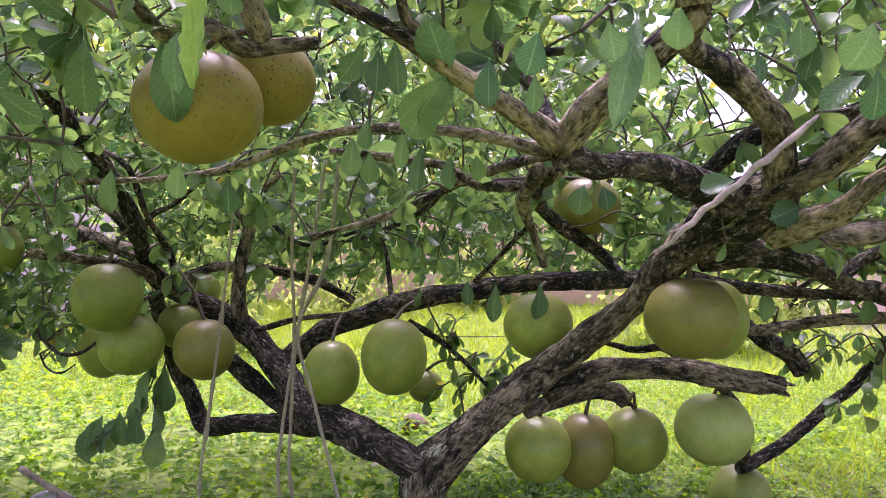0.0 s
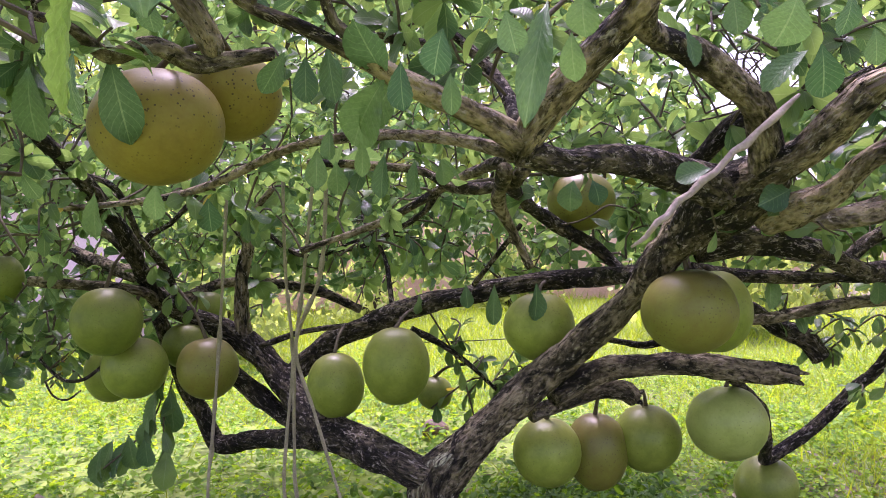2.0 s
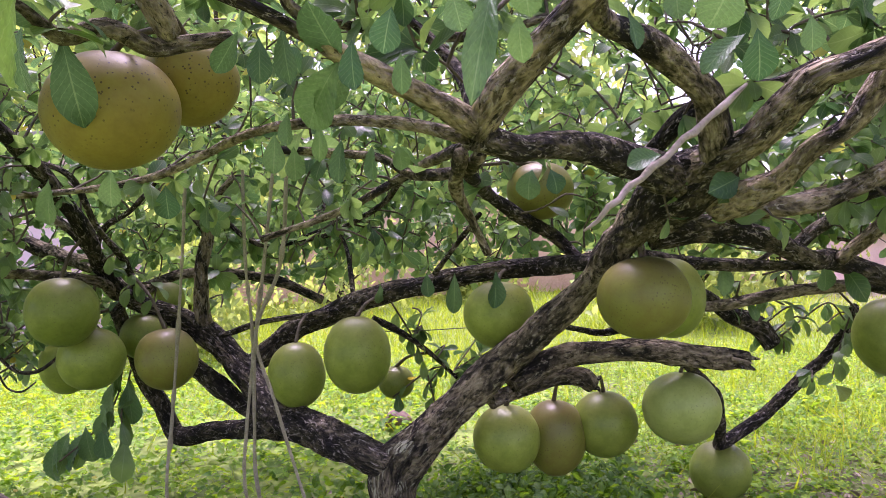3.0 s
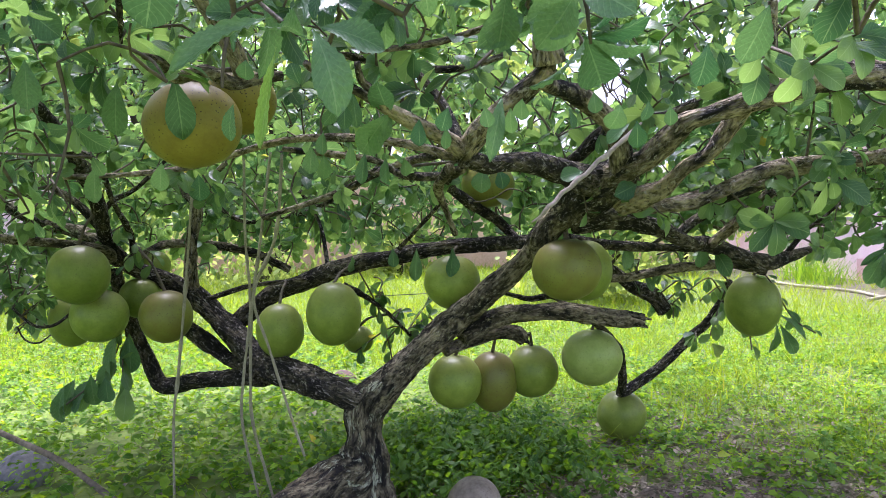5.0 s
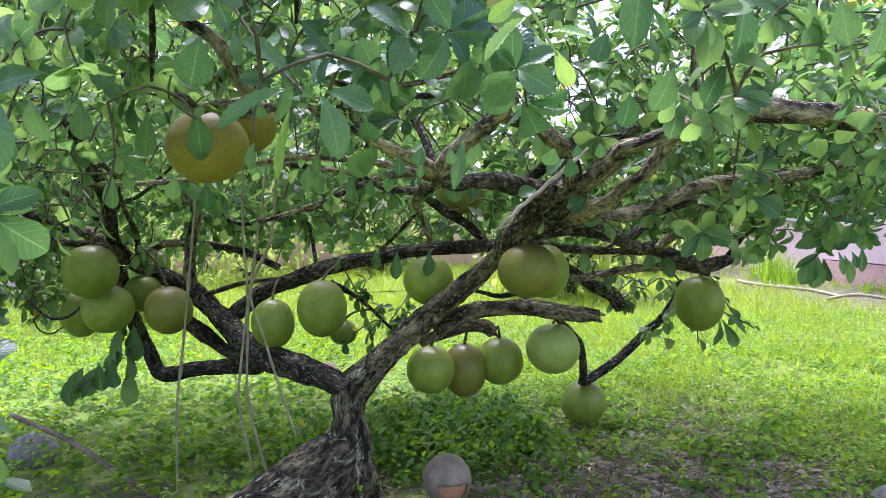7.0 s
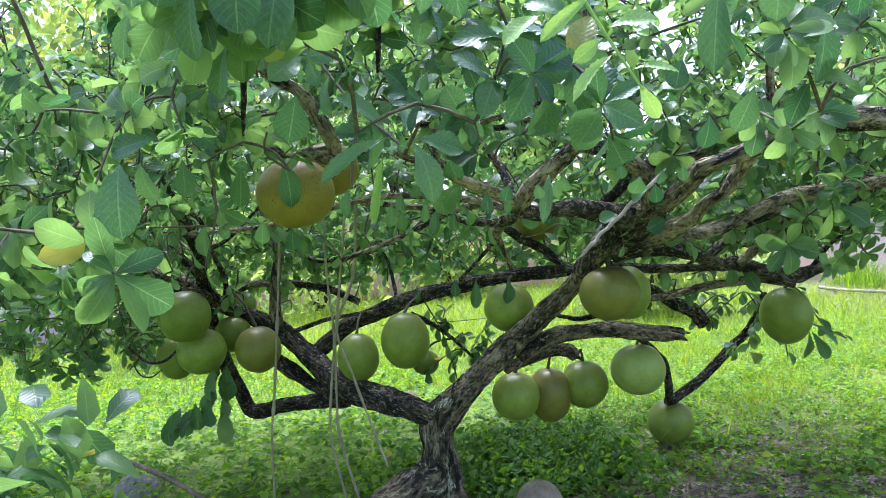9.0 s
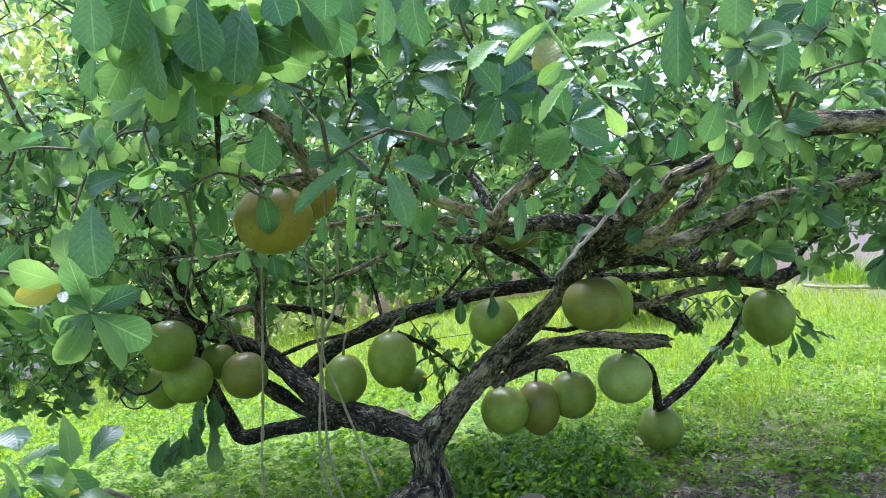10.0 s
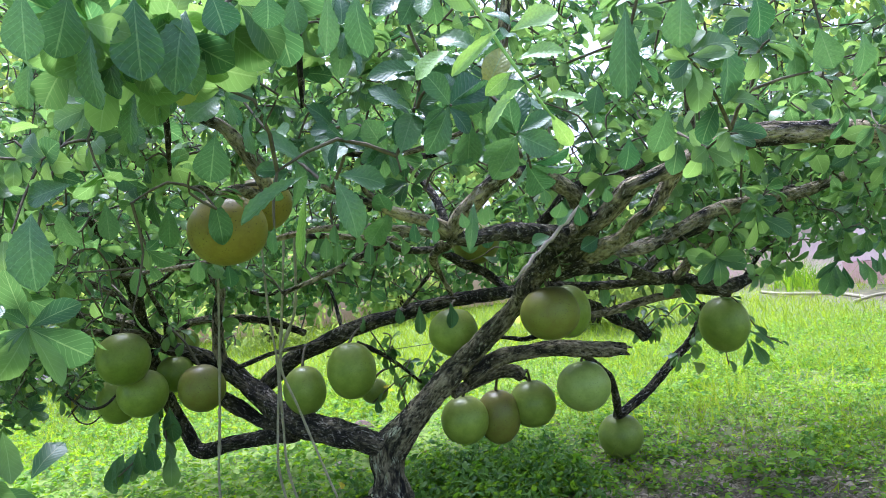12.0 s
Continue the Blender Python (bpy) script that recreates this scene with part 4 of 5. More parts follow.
tuft(np.array((-0.401, 0.430, 1.555)), np.array((0, 0.3, -0.9)), 6, 0.09, crown_leaves)
tuft(np.array((-0.253, 0.428, 1.593)), np.array((0, 0.3, -0.9)), 6, 0.09, crown_leaves)
tuft(np.array((-0.456, 0.343, 1.603)), np.array((0, 0.3, -0.9)), 6, 0.09, crown_leaves)
tuft(np.array((-0.196, 0.404, 1.649)), np.array((0, 0.3, -0.9)), 6, 0.09, crown_leaves)
tuft(np.array((-0.200, 0.456, 1.654)), np.array((0, 0.3, -0.9)), 6, 0.09, crown_leaves)
tuft(np.array((-0.328, 0.283, 1.655)), np.array((0, 0.3, -0.9)), 6, 0.09, crown_leaves)
tuft(np.array((-0.411, 0.302, 1.648)), np.array((0, 0.3, -0.9)), 6, 0.09, crown_leaves)
tuft(np.array((-0.218, 0.422, 1.599)), np.array((0, 0.3, -0.9)), 6, 0.09, crown_leaves)
tuft(np.array((-0.379, 0.424, 1.652)), np.array((0, 0.3, -0.9)), 6, 0.09, crown_leaves)
tuft(np.array((-0.310, 0.440, 1.541)), np.array((0, 0.3, -0.9)), 6, 0.09, crown_leaves)
# leafy shoots hanging under the limbs
bough((1.179, 2.300, 0.825), 9, 0.062)
bough((1.330, 2.400, 0.674), 10, 0.062)
bough((1.424, 2.300, 0.587), 8, 0.062)
bough((1.286, 2.500, 0.594), 9, 0.062)
bough((1.073, 2.200, 0.880), 8, 0.062)
bough((1.440, 2.500, 0.752), 9, 0.062)
bough((1.117, 2.500, 0.719), 8, 0.062)
bough((-0.006, 2.400, 0.827), 8, 0.062)
bough((0.060, 2.450, 0.754), 8, 0.062)
bough((0.119, 2.450, 0.671), 7, 0.062)
bough((-0.085, 2.500, 0.607), 6, 0.062)
bough((0.214, 2.600, 0.800), 9, 0.062)
bough((0.228, 2.600, 0.704), 7, 0.062)
bough((-0.006, 2.500, 0.896), 7, 0.062)
bough((0.028, 2.450, 0.648), 6, 0.062)
bough((-1.240, 2.300, 0.909), 9, 0.062)
bough((-1.181, 2.350, 0.918), 8, 0.062)
bough((-1.192, 2.300, 0.839), 8, 0.062)
bough((-1.312, 2.400, 0.989), 8, 0.062)
bough((-1.190, 2.500, 0.882), 7, 0.062)
bough((-1.322, 2.400, 0.812), 7, 0.062)
bough((-1.290, 2.400, 0.740), 6, 0.062)
bough((-0.885, 2.300, 0.959), 6, 0.062)
bough((-0.813, 2.400, 0.947), 6, 0.062)
bough((-0.898, 2.250, 1.097), 6, 0.062)
bough((-0.630, 2.500, 0.928), 5, 0.062)
bough((-0.361, 2.500, 1.116), 8, 0.062)
bough((-0.253, 2.500, 1.074), 9, 0.062)
bough((-0.140, 2.500, 1.123), 9, 0.062)
bough((-0.213, 2.600, 1.012), 8, 0.062)
bough((-0.442, 2.700, 1.059), 8, 0.062)
bough((-0.078, 2.600, 1.043), 7, 0.062)
bough((-0.600, 2.700, 1.087), 8, 0.062)
bough((-0.270, 2.400, 1.165), 8, 0.062)
bough((0.842, 2.000, 0.958), 7, 0.062)
bough((0.971, 2.100, 0.975), 7, 0.062)
bough((1.166, 2.300, 0.856), 8, 0.062)
bough((1.154, 2.400, 0.708), 8, 0.062)
bough((1.310, 2.500, 0.757), 8, 0.062)

mats_all = np.array(crown_leaves)
lx, ly, lz = mats_all[:, 0, 3], mats_all[:, 1, 3], mats_all[:, 2, 3]
inner = np.abs(lx) < 0.62 * ly + 0.05
# Leaves that would hide fruit and limbs from the camera are dropped.
view_wedge = inner & (((ly < 1.3) & (lz < 1.1 + 0.22 * ly)) | ((ly >= 1.3) & (ly < 2.1) & (lz < 1.19) & (lx < 0.8)))
view_cut = (ly < 0.78) & (np.abs(lx) < 0.66 * ly + 0.12) & (lz < 1.18 + 0.36 * ly)


def sight_gap(a, b, r):
    """Leaves within r of the line from a to b, cleared along the camera's line of sight."""
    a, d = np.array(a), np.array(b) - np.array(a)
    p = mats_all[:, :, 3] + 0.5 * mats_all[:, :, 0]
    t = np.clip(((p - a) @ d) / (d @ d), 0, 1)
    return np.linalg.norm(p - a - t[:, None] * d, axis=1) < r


# Leaves above the camera's view are dropped, which lets in more light.
view_cut |= lz > 1.28 + 0.43 * (ly + 0.85)
view_cut |= sight_gap((-0.1, -0.7, 1.18), (-0.385, 1.10, 1.275), 0.09)
view_cut |= sight_gap((-0.1, -0.7, 1.19), (-0.12, 0.34, 1.33), 0.11)
view_cut |= sight_gap((0.40, 1.1, 1.34), (1.9, 5.0, 2.15), 0.11)
# leaves above the camera's view on the right are thinned to let light through
thin = (lz > 1.3 + 0.42 * ly + 0.12 * np.abs(lx)) & (ly < 2.4) & (lx > 0.1) & (np.sin(lx * 91.0 + ly * 57.0 + lz * 73.0) > 0.5)
mats_all = mats_all[~view_cut & ~thin & ~(view_wedge & (rng.uniform(size=len(mats_all)) < 0.85))]
which_all = rng.integers(0, len(LEAVES), len(mats_all))
order = np.argsort(((mats_all[:, :, 3] - (0.0, 0.55, 1.42)) ** 2 * (0.6, 1, 1)).sum(1))
near_ids = order[:190]
beyond = mats_all[order, 1, 3] > 1.9
mid_ids, far_ids = order[190:][~beyond[190:]], order[190:][beyond[190:]]


def tree_part(name, me, label="", kind=""):
    ob = part(name, me, tree, label, kind)
    ob.matrix_parent_inverse = tree_m
    return ob


for ids, shapes in ((mid_ids, LEAVES), (far_ids, MEDIUM)):
    tree_part("foliage", scatter("foliage", shapes, mats_all[ids], which_all[ids], LEAF), "mid-green spatulate leaves in tufts", "stuff")
tree_part("twig", mesh_from("twig", twig_v, twig_f, TWIG), "thin brown twigs", "stuff")
leaf_meshes = [mesh_from("leaf", v.tolist(), f.tolist(), LEAF_SOLO, True, u) for v, f, u in FINE]
young_meshes = [mesh_from("leaf", v.tolist(), f.tolist(), LEAF_YOUNG, True, u) for v, f, u in FINE]
for i in near_ids:
    ob = tree_part("leaf", leaf_meshes[which_all[i]])
    ob.matrix_basis = Matrix([*mats_all[i].tolist(), (0, 0, 0, 1)])


def leaf_at(base, tip, width, material=None):
    """A leaf that stands out singly, from its stalk to its tip, placed and turned to fit the camera's view."""
    a, b = np.array(base), np.array(tip)
    x = b - a
    size = np.linalg.norm(x)
    x /= size
    z = np.array((0.4 * rng.normal(), -1.0, 0.6 + 0.3 * rng.normal()))
    z -= x * (z @ x)
    z /= np.linalg.norm(z)
    y = np.cross(z, x)
    k = int(rng.integers(0, 3))
    full = width / (1.0 * (0.52, 0.60, 0.48)[k])
    ob = tree_part("leaf", (young_meshes if material else leaf_meshes)[k], "pale young leaf" if material else "")
    ob.matrix_basis = Matrix([*np.column_stack([x * size * 1.03, y * full, z * size, a + z * 0.1 * size]).tolist(), (0, 0, 0, 1)])


v, f = tube(spline([(0.07, 0.27, 1.62, 0.0032), (0.125, 0.25, 1.545, 0.003), (0.165, 0.25, 1.47, 0.0026), (0.205, 0.25, 1.40, 0.002), (0.228, 0.255, 1.365, 0.0015)], 0.02), 6)
tree_part("shoot", mesh_from("shoot", v, f, LEAF_YOUNG), "pale green young shoot")
leaf_at((-0.136, 0.380, 1.331), (-0.229, 0.320, 1.289), 0.027)
leaf_at((-0.137, 0.440, 1.358), (-0.203, 0.420, 1.418), 0.043)
leaf_at((-0.095, 0.400, 1.317), (-0.129, 0.300, 1.326), 0.032)
leaf_at((-0.094, 0.400, 1.326), (-0.057, 0.360, 1.254), 0.047)
leaf_at((-0.085, 0.420, 1.336), (-0.011, 0.420, 1.325), 0.045)
leaf_at((-0.107, 0.450, 1.347), (-0.076, 0.500, 1.426), 0.047)
leaf_at((-0.139, 0.490, 1.331), (-0.166, 0.490, 1.214), 0.016, LEAF_YOUNG)
leaf_at((-0.391, 1.030, 1.395), (-0.370, 1.020, 1.286), 0.055)
leaf_at((-0.281, 0.500, 1.438), (-0.297, 0.500, 1.362), 0.060)
leaf_at((-0.332, 0.250, 1.457), (-0.356, 0.250, 1.392), 0.033)
leaf_at((-0.482, 1.000, 1.383), (-0.495, 1.000, 1.287), 0.046)
leaf_at((-0.521, 0.350, 1.320), (-0.522, 0.300, 1.231), 0.063)
leaf_at((-0.548, 0.600, 1.394), (-0.634, 0.600, 1.382), 0.047)
leaf_at((-0.513, 0.700, 1.433), (-0.470, 0.700, 1.396), 0.043)
leaf_at((-0.607, 0.700, 1.369), (-0.605, 0.700, 1.294), 0.047)
leaf_at((-0.561, 0.800, 1.382), (-0.559, 0.800, 1.307), 0.041)
leaf_at((-0.369, 0.000, 1.504), (-0.373, 0.000, 1.439), 0.039)
leaf_at((-0.342, 0.050, 1.519), (-0.361, 0.050, 1.454), 0.048)
leaf_at((-0.332, 0.100, 1.491), (-0.348, 0.100, 1.409), 0.038)
leaf_at((-0.285, 0.100, 1.526), (-0.289, 0.100, 1.435), 0.058)
leaf_at((-0.240, 0.150, 1.519), (-0.257, 0.100, 1.439), 0.053)
leaf_at((-0.279, 0.200, 1.517), (-0.246, 0.200, 1.441), 0.050)
leaf_at((-0.326, 0.150, 1.520), (-0.343, 0.150, 1.432), 0.047)
leaf_at((-0.210, 0.150, 1.544), (-0.196, 0.150, 1.494), 0.048)
leaf_at((-0.139, 0.100, 1.520), (-0.137, 0.100, 1.483), 0.039)
leaf_at((-0.071, 0.100, 1.514), (-0.077, 0.100, 1.444), 0.026)
leaf_at((-0.031, 0.120, 1.518), (-0.036, 0.120, 1.444), 0.039)
leaf_at((-0.111, 0.200, 1.553), (-0.110, 0.200, 1.502), 0.032)
leaf_at((-0.440, 0.200, 1.496), (-0.460, 0.200, 1.441), 0.028)
leaf_at((0.433, 0.450, 1.572), (0.411, 0.450, 1.422), 0.052)
leaf_at((0.546, 0.600, 1.417), (0.519, 0.600, 1.340), 0.050)
leaf_at((0.499, 0.700, 1.384), (0.493, 0.700, 1.321), 0.053)
leaf_at((0.561, 0.400, 1.501), (0.576, 0.400, 1.387), 0.065)
leaf_at((0.742, 0.500, 1.515), (0.761, 0.500, 1.415), 0.049)
leaf_at((0.809, 0.500, 1.520), (0.826, 0.500, 1.445), 0.051)
leaf_at((0.463, 0.300, 1.540), (0.444, 0.300, 1.464), 0.051)
leaf_at((0.629, 0.400, 1.562), (0.650, 0.400, 1.493), 0.056)
leaf_at((0.884, 0.500, 1.502), (0.896, 0.500, 1.428), 0.052)
leaf_at((0.419, 0.600, 1.478), (0.401, 0.600, 1.426), 0.043)
leaf_at((0.062, 0.700, 1.504), (0.058, 0.700, 1.431), 0.036)
leaf_at((0.163, 0.600, 1.435), (0.151, 0.600, 1.352), 0.048)
leaf_at((0.180, 0.250, 1.490), (0.249, 0.250, 1.518), 0.037, LEAF_YOUNG)
leaf_at((0.185, 0.250, 1.448), (0.240, 0.220, 1.460), 0.035, LEAF_YOUNG)
leaf_at((0.214, 0.250, 1.388), (0.262, 0.220, 1.399), 0.020, LEAF_YOUNG)
leaf_at((0.190, 0.250, 1.409), (0.121, 0.220, 1.364), 0.020, LEAF_YOUNG)
leaf_at((0.165, 0.250, 1.496), (0.090, 0.250, 1.441), 0.021, LEAF_YOUNG)
leaf_at((0.098, 0.280, 1.478), (0.040, 0.280, 1.456), 0.042, LEAF_YOUNG)
leaf_at((0.142, 0.300, 1.476), (0.090, 0.300, 1.526), 0.041)
leaf_at((0.225, 0.260, 1.376), (0.249, 0.260, 1.323), 0.024, LEAF_YOUNG)
leaf_at((0.174, 0.270, 1.440), (0.142, 0.250, 1.414), 0.024, LEAF_YOUNG)
leaf_at((0.309, 0.400, 1.561), (0.360, 0.400, 1.520), 0.031, LEAF_YOUNG)
leaf_at((0.150, 0.300, 1.542), (0.111, 0.300, 1.566), 0.033, LEAF_YOUNG)
leaf_at((-0.214, 0.750, 1.372), (-0.220, 0.750, 1.343), 0.030)
leaf_at((-0.210, 0.600, 1.282), (-0.227, 0.600, 1.235), 0.022)
leaf_at((-0.075, 0.700, 1.300), (-0.096, 0.700, 1.264), 0.022)
leaf_at((-0.067, 0.750, 1.307), (-0.068, 0.750, 1.264), 0.024)
leaf_at((-0.052, 0.800, 1.330), (-0.049, 0.800, 1.273), 0.025)
leaf_at((0.040, 0.600, 1.260), (0.038, 0.600, 1.223), 0.023)
leaf_at((0.075, 0.600, 1.249), (0.075, 0.600, 1.218), 0.015)
leaf_at((0.073, 0.550, 1.268), (0.064, 0.550, 1.238), 0.023)
leaf_at((0.114, 0.500, 1.262), (0.119, 0.500, 1.236), 0.019)
leaf_at((0.144, 0.550, 1.276), (0.125, 0.500, 1.212), 0.022)
leaf_at((0.164, 0.500, 1.271), (0.158, 0.500, 1.246), 0.023)
leaf_at((0.168, 0.600, 1.274), (0.166, 0.600, 1.239), 0.020)
leaf_at((0.249, 0.600, 1.272), (0.258, 0.600, 1.244), 0.015)
leaf_at((0.290, 0.500, 1.262), (0.283, 0.500, 1.232), 0.034)
leaf_at((0.349, 0.600, 1.254), (0.353, 0.600, 1.216), 0.027)
leaf_at((0.341, 0.600, 1.248), (0.305, 0.600, 1.228), 0.023)
leaf_at((0.440, 0.700, 1.290), (0.443, 0.700, 1.259), 0.022)
leaf_at((0.346, 0.550, 1.275), (0.348, 0.550, 1.249), 0.023)
leaf_at((0.287, 0.600, 1.295), (0.290, 0.600, 1.266), 0.021)
leaf_at((0.406, 1.060, 1.206), (0.360, 1.060, 1.202), 0.036)
leaf_at((0.222, 1.860, 1.028), (0.221, 1.860, 0.939), 0.051)
leaf_at((0.054, 2.100, 1.023), (0.056, 2.100, 0.958), 0.037)
leaf_at((0.130, 2.040, 1.022), (0.123, 2.040, 0.915), 0.042)
leaf_at((-0.086, 2.200, 0.993), (-0.086, 2.200, 0.938), 0.039)
leaf_at((0.311, 1.720, 1.255), (0.287, 1.700, 1.200), 0.062)
leaf_at((0.348, 1.720, 1.253), (0.367, 1.700, 1.208), 0.049)
leaf_at((-0.147, 1.180, 1.280), (-0.152, 1.180, 1.221), 0.034)
leaf_at((-0.124, 1.200, 1.262), (-0.122, 1.200, 1.210), 0.031)
leaf_at((-0.064, 1.080, 1.276), (-0.065, 1.080, 1.224), 0.022)
leaf_at((-0.032, 1.100, 1.257), (-0.044, 1.100, 1.195), 0.028)
leaf_at((0.011, 1.100, 1.247), (0.006, 1.100, 1.196), 0.027)
leaf_at((0.042, 1.100, 1.245), (0.050, 1.100, 1.209), 0.027)
leaf_at((-0.117, 1.150, 1.306), (-0.124, 1.150, 1.259), 0.030)
leaf_at((-0.534, 1.500, 1.274), (-0.544, 1.500, 1.203), 0.044)
leaf_at((-0.754, 1.700, 1.283), (-0.766, 1.700, 1.184), 0.055)
leaf_at((-0.468, 1.600, 1.249), (-0.466, 1.600, 1.179), 0.051)
leaf_at((0.773, 1.880, 1.037), (0.777, 1.860, 0.943), 0.054)
leaf_at((0.600, 1.300, 1.187), (0.548, 1.250, 1.168), 0.046)
leaf_at((0.987, 1.800, 1.015), (0.999, 1.800, 0.947), 0.047)
leaf_at((1.466, 2.200, 0.728), (1.584, 2.200, 0.642), 0.047)
leaf_at((1.475, 2.200, 0.703), (1.550, 2.200, 0.576), 0.047)
leaf_at((1.458, 2.200, 0.701), (1.471, 2.200, 0.582), 0.042)
leaf_at((1.308, 2.400, 0.603), (1.365, 2.400, 0.546), 0.049)
leaf_at((-0.932, 2.400, 0.726), (-0.967, 2.400, 0.579), 0.077)
leaf_at((-0.900, 2.400, 0.724), (-0.898, 2.400, 0.575), 0.070)
leaf_at((-0.960, 2.380, 0.639), (-0.996, 2.380, 0.536), 0.061)
leaf_at((-1.029, 2.380, 0.590), (-1.027, 2.380, 0.458), 0.064)
leaf_at((-1.121, 2.400, 0.545), (-1.187, 2.400, 0.397), 0.062)
leaf_at((-1.021, 2.400, 0.567), (-1.108, 2.400, 0.447), 0.072)
leaf_at((-0.976, 2.380, 0.579), (-0.976, 2.380, 0.482), 0.061)
leaf_at((-1.094, 2.420, 0.565), (-1.154, 2.420, 0.461), 0.065)
leaf_at((1.972, 2.220, 0.998), (1.816, 2.200, 1.010), 0.061)
leaf_at((1.921, 2.220, 0.963), (1.821, 2.200, 0.923), 0.031)
leaf_at((1.895, 2.220, 0.951), (1.846, 2.200, 0.840), 0.080)
leaf_at((1.908, 2.220, 0.951), (1.891, 2.200, 0.820), 0.076)
leaf_at((1.943, 2.220, 0.944), (1.950, 2.200, 0.845), 0.040)
leaf_at((2.038, 2.220, 0.998), (1.894, 2.200, 0.974), 0.052)
leaf_at((1.998, 2.220, 1.039), (1.885, 2.200, 1.023), 0.021)
leaf_at((2.044, 2.220, 1.055), (1.985, 2.200, 0.980), 0.057)
leaf_at((2.062, 2.220, 1.086), (1.960, 2.200, 1.122), 0.038)
leaf_at((2.063, 2.220, 1.045), (2.141, 2.200, 1.041), 0.021)
leaf_at((2.064, 2.220, 1.014), (2.121, 2.200, 0.986), 0.053)
leaf_at((2.110, 2.220, 0.990), (2.101, 2.200, 0.884), 0.036)
leaf_at((2.065, 2.220, 0.966), (2.079, 2.200, 0.901), 0.048)
leaf_at((1.999, 2.220, 0.967), (2.019, 2.200, 0.873), 0.048)
leaf_at((2.026, 2.220, 0.955), (2.079, 2.200, 0.829), 0.043)


# ---- fruits ----
def fruit(place, rx, rz, material, label="", lean=0.0):
    """A hard-shelled calabash hanging by a short stem."""
    me = bpy.data.meshes.new("shell")
    bm = bmesh.new()
    bmesh.ops.create_uvsphere(bm, u_segments=40, v_segments=24, radius=1)
    s = place[0] * 7.3 + place[2] * 3.1
    for v in bm.verts:
        top = max(v.co.z, 0) ** 8
        k = 1 + 0.025 * noise.noise(v.co * 1.3 + Vector((s, 0, 0)))
        v.co = Vector((v.co.x * rx * k, v.co.y * rx * k, v.co.z * rz * k - 0.05 * rz * top))
    for f in bm.faces:
        f.smooth = True
    bm.to_mesh(me)
    me.materials.append(material)
    words = label or {"PALE": "pale green calabash fruit hanging from the tree", "GREEN": "smooth green calabash fruit hanging from the tree", "TAN": "bronzed green calabash fruit hanging from the tree",
                      "RIPE": "ripe yellow-brown calabash fruit with dark freckles"}[KIND[material.name]]
    ob = thing("calabash_fruit", place, words, "fruit", "fruits on the calabash tree")
    part("shell", me, ob)
    top = Vector(place) + Vector((0, 0, rz))
    hold = min((s for s in SKELETON if s[2] > top.z - 0.02), key=lambda s: (Vector(s[:3]) - top - Vector((0, 0, 0.04))).length)
    end = Vector(hold[:3]) - Vector(place)
    v, f = tube(spline([(0, 0, rz * 0.9, 0.0065), (end.x * 0.4, end.y * 0.4, rz + 0.5 * (end.z - rz) + 0.006, 0.0045), (*end, 0.006)], 0.01), 8)
    part("stem", mesh_from("stem", v, f, TWIG), ob, "short woody stem")
    ob.rotation_euler = (0, radians(lean), 0)
    return ob


KIND = {PALE.name: "PALE", GREEN.name: "GREEN", TAN.name: "TAN", RIPE.name: "RIPE"}
fruit((-0.984, 2.175, 0.960), 0.099, 0.101, GREEN)
fruit((-1.100, 2.420, 0.777), 0.082, 0.095, GREEN)
fruit((-0.966, 2.300, 0.807), 0.098, 0.095, GREEN)
fruit((-0.741, 2.300, 0.796), 0.091, 0.095, TAN)
fruit((-0.883, 2.500, 0.845), 0.077, 0.077, GREEN)
fruit((-0.877, 2.700, 0.952), 0.062, 0.062, GREEN)
fruit((-0.340, 2.234, 0.740), 0.083, 0.098, GREEN)
fruit((-0.148, 2.120, 0.807), 0.093, 0.110, GREEN)
fruit((-0.073, 2.550, 0.648), 0.060, 0.056, GREEN)
fruit((-0.385, 1.159, 1.324), 0.099, 0.090, RIPE)
fruit((-0.310, 1.300, 1.393), 0.081, 0.075, RIPE)
fruit((0.507, 1.570, 0.973), 0.094, 0.087, TAN)
fruit((0.599, 1.700, 0.959), 0.075, 0.090, GREEN)
fruit((0.349, 1.900, 1.221), 0.083, 0.073, TAN)
fruit((0.237, 1.963, 0.915), 0.090, 0.087, GREEN)
fruit((0.702, 1.991, 0.647), 0.099, 0.095, PALE)
fruit((0.247, 2.028, 0.579), 0.089, 0.091, GREEN)
fruit((0.385, 2.100, 0.558), 0.084, 0.105, TAN)
fruit((0.527, 2.120, 0.583), 0.091, 0.092, GREEN)
fruit((1.051, 2.720, 0.248), 0.105, 0.107, GREEN)
fruit((1.403, 2.250, 0.768), 0.102, 0.118, GREEN)
fruit((-1.358, 2.300, 1.095), 0.055, 0.073, GREEN)


# ---- ropes ----
def rope(pts, radius=0.0055, knots=()):
    """A frayed old cord, knotted in places."""
    p = spline([(*q, radius) for q in pts], 0.012)
    for k in knots:
        i = int(k * (len(p) - 1))
        p[max(i - 1, 0):i + 2, 3] *= 1.5
    v, f = tube(p, 8, 0.3, pts[0][0] * 9)
    ob = thing("hanging_rope", pts[-1], "weathered beige rope hanging from a branch", "rope", "hanging ropes")
    o = part("cord", mesh_from("cord", v, f, ROPE), ob)
    o.matrix_parent_inverse = Matrix.Translation(-Vector(pts[-1]))


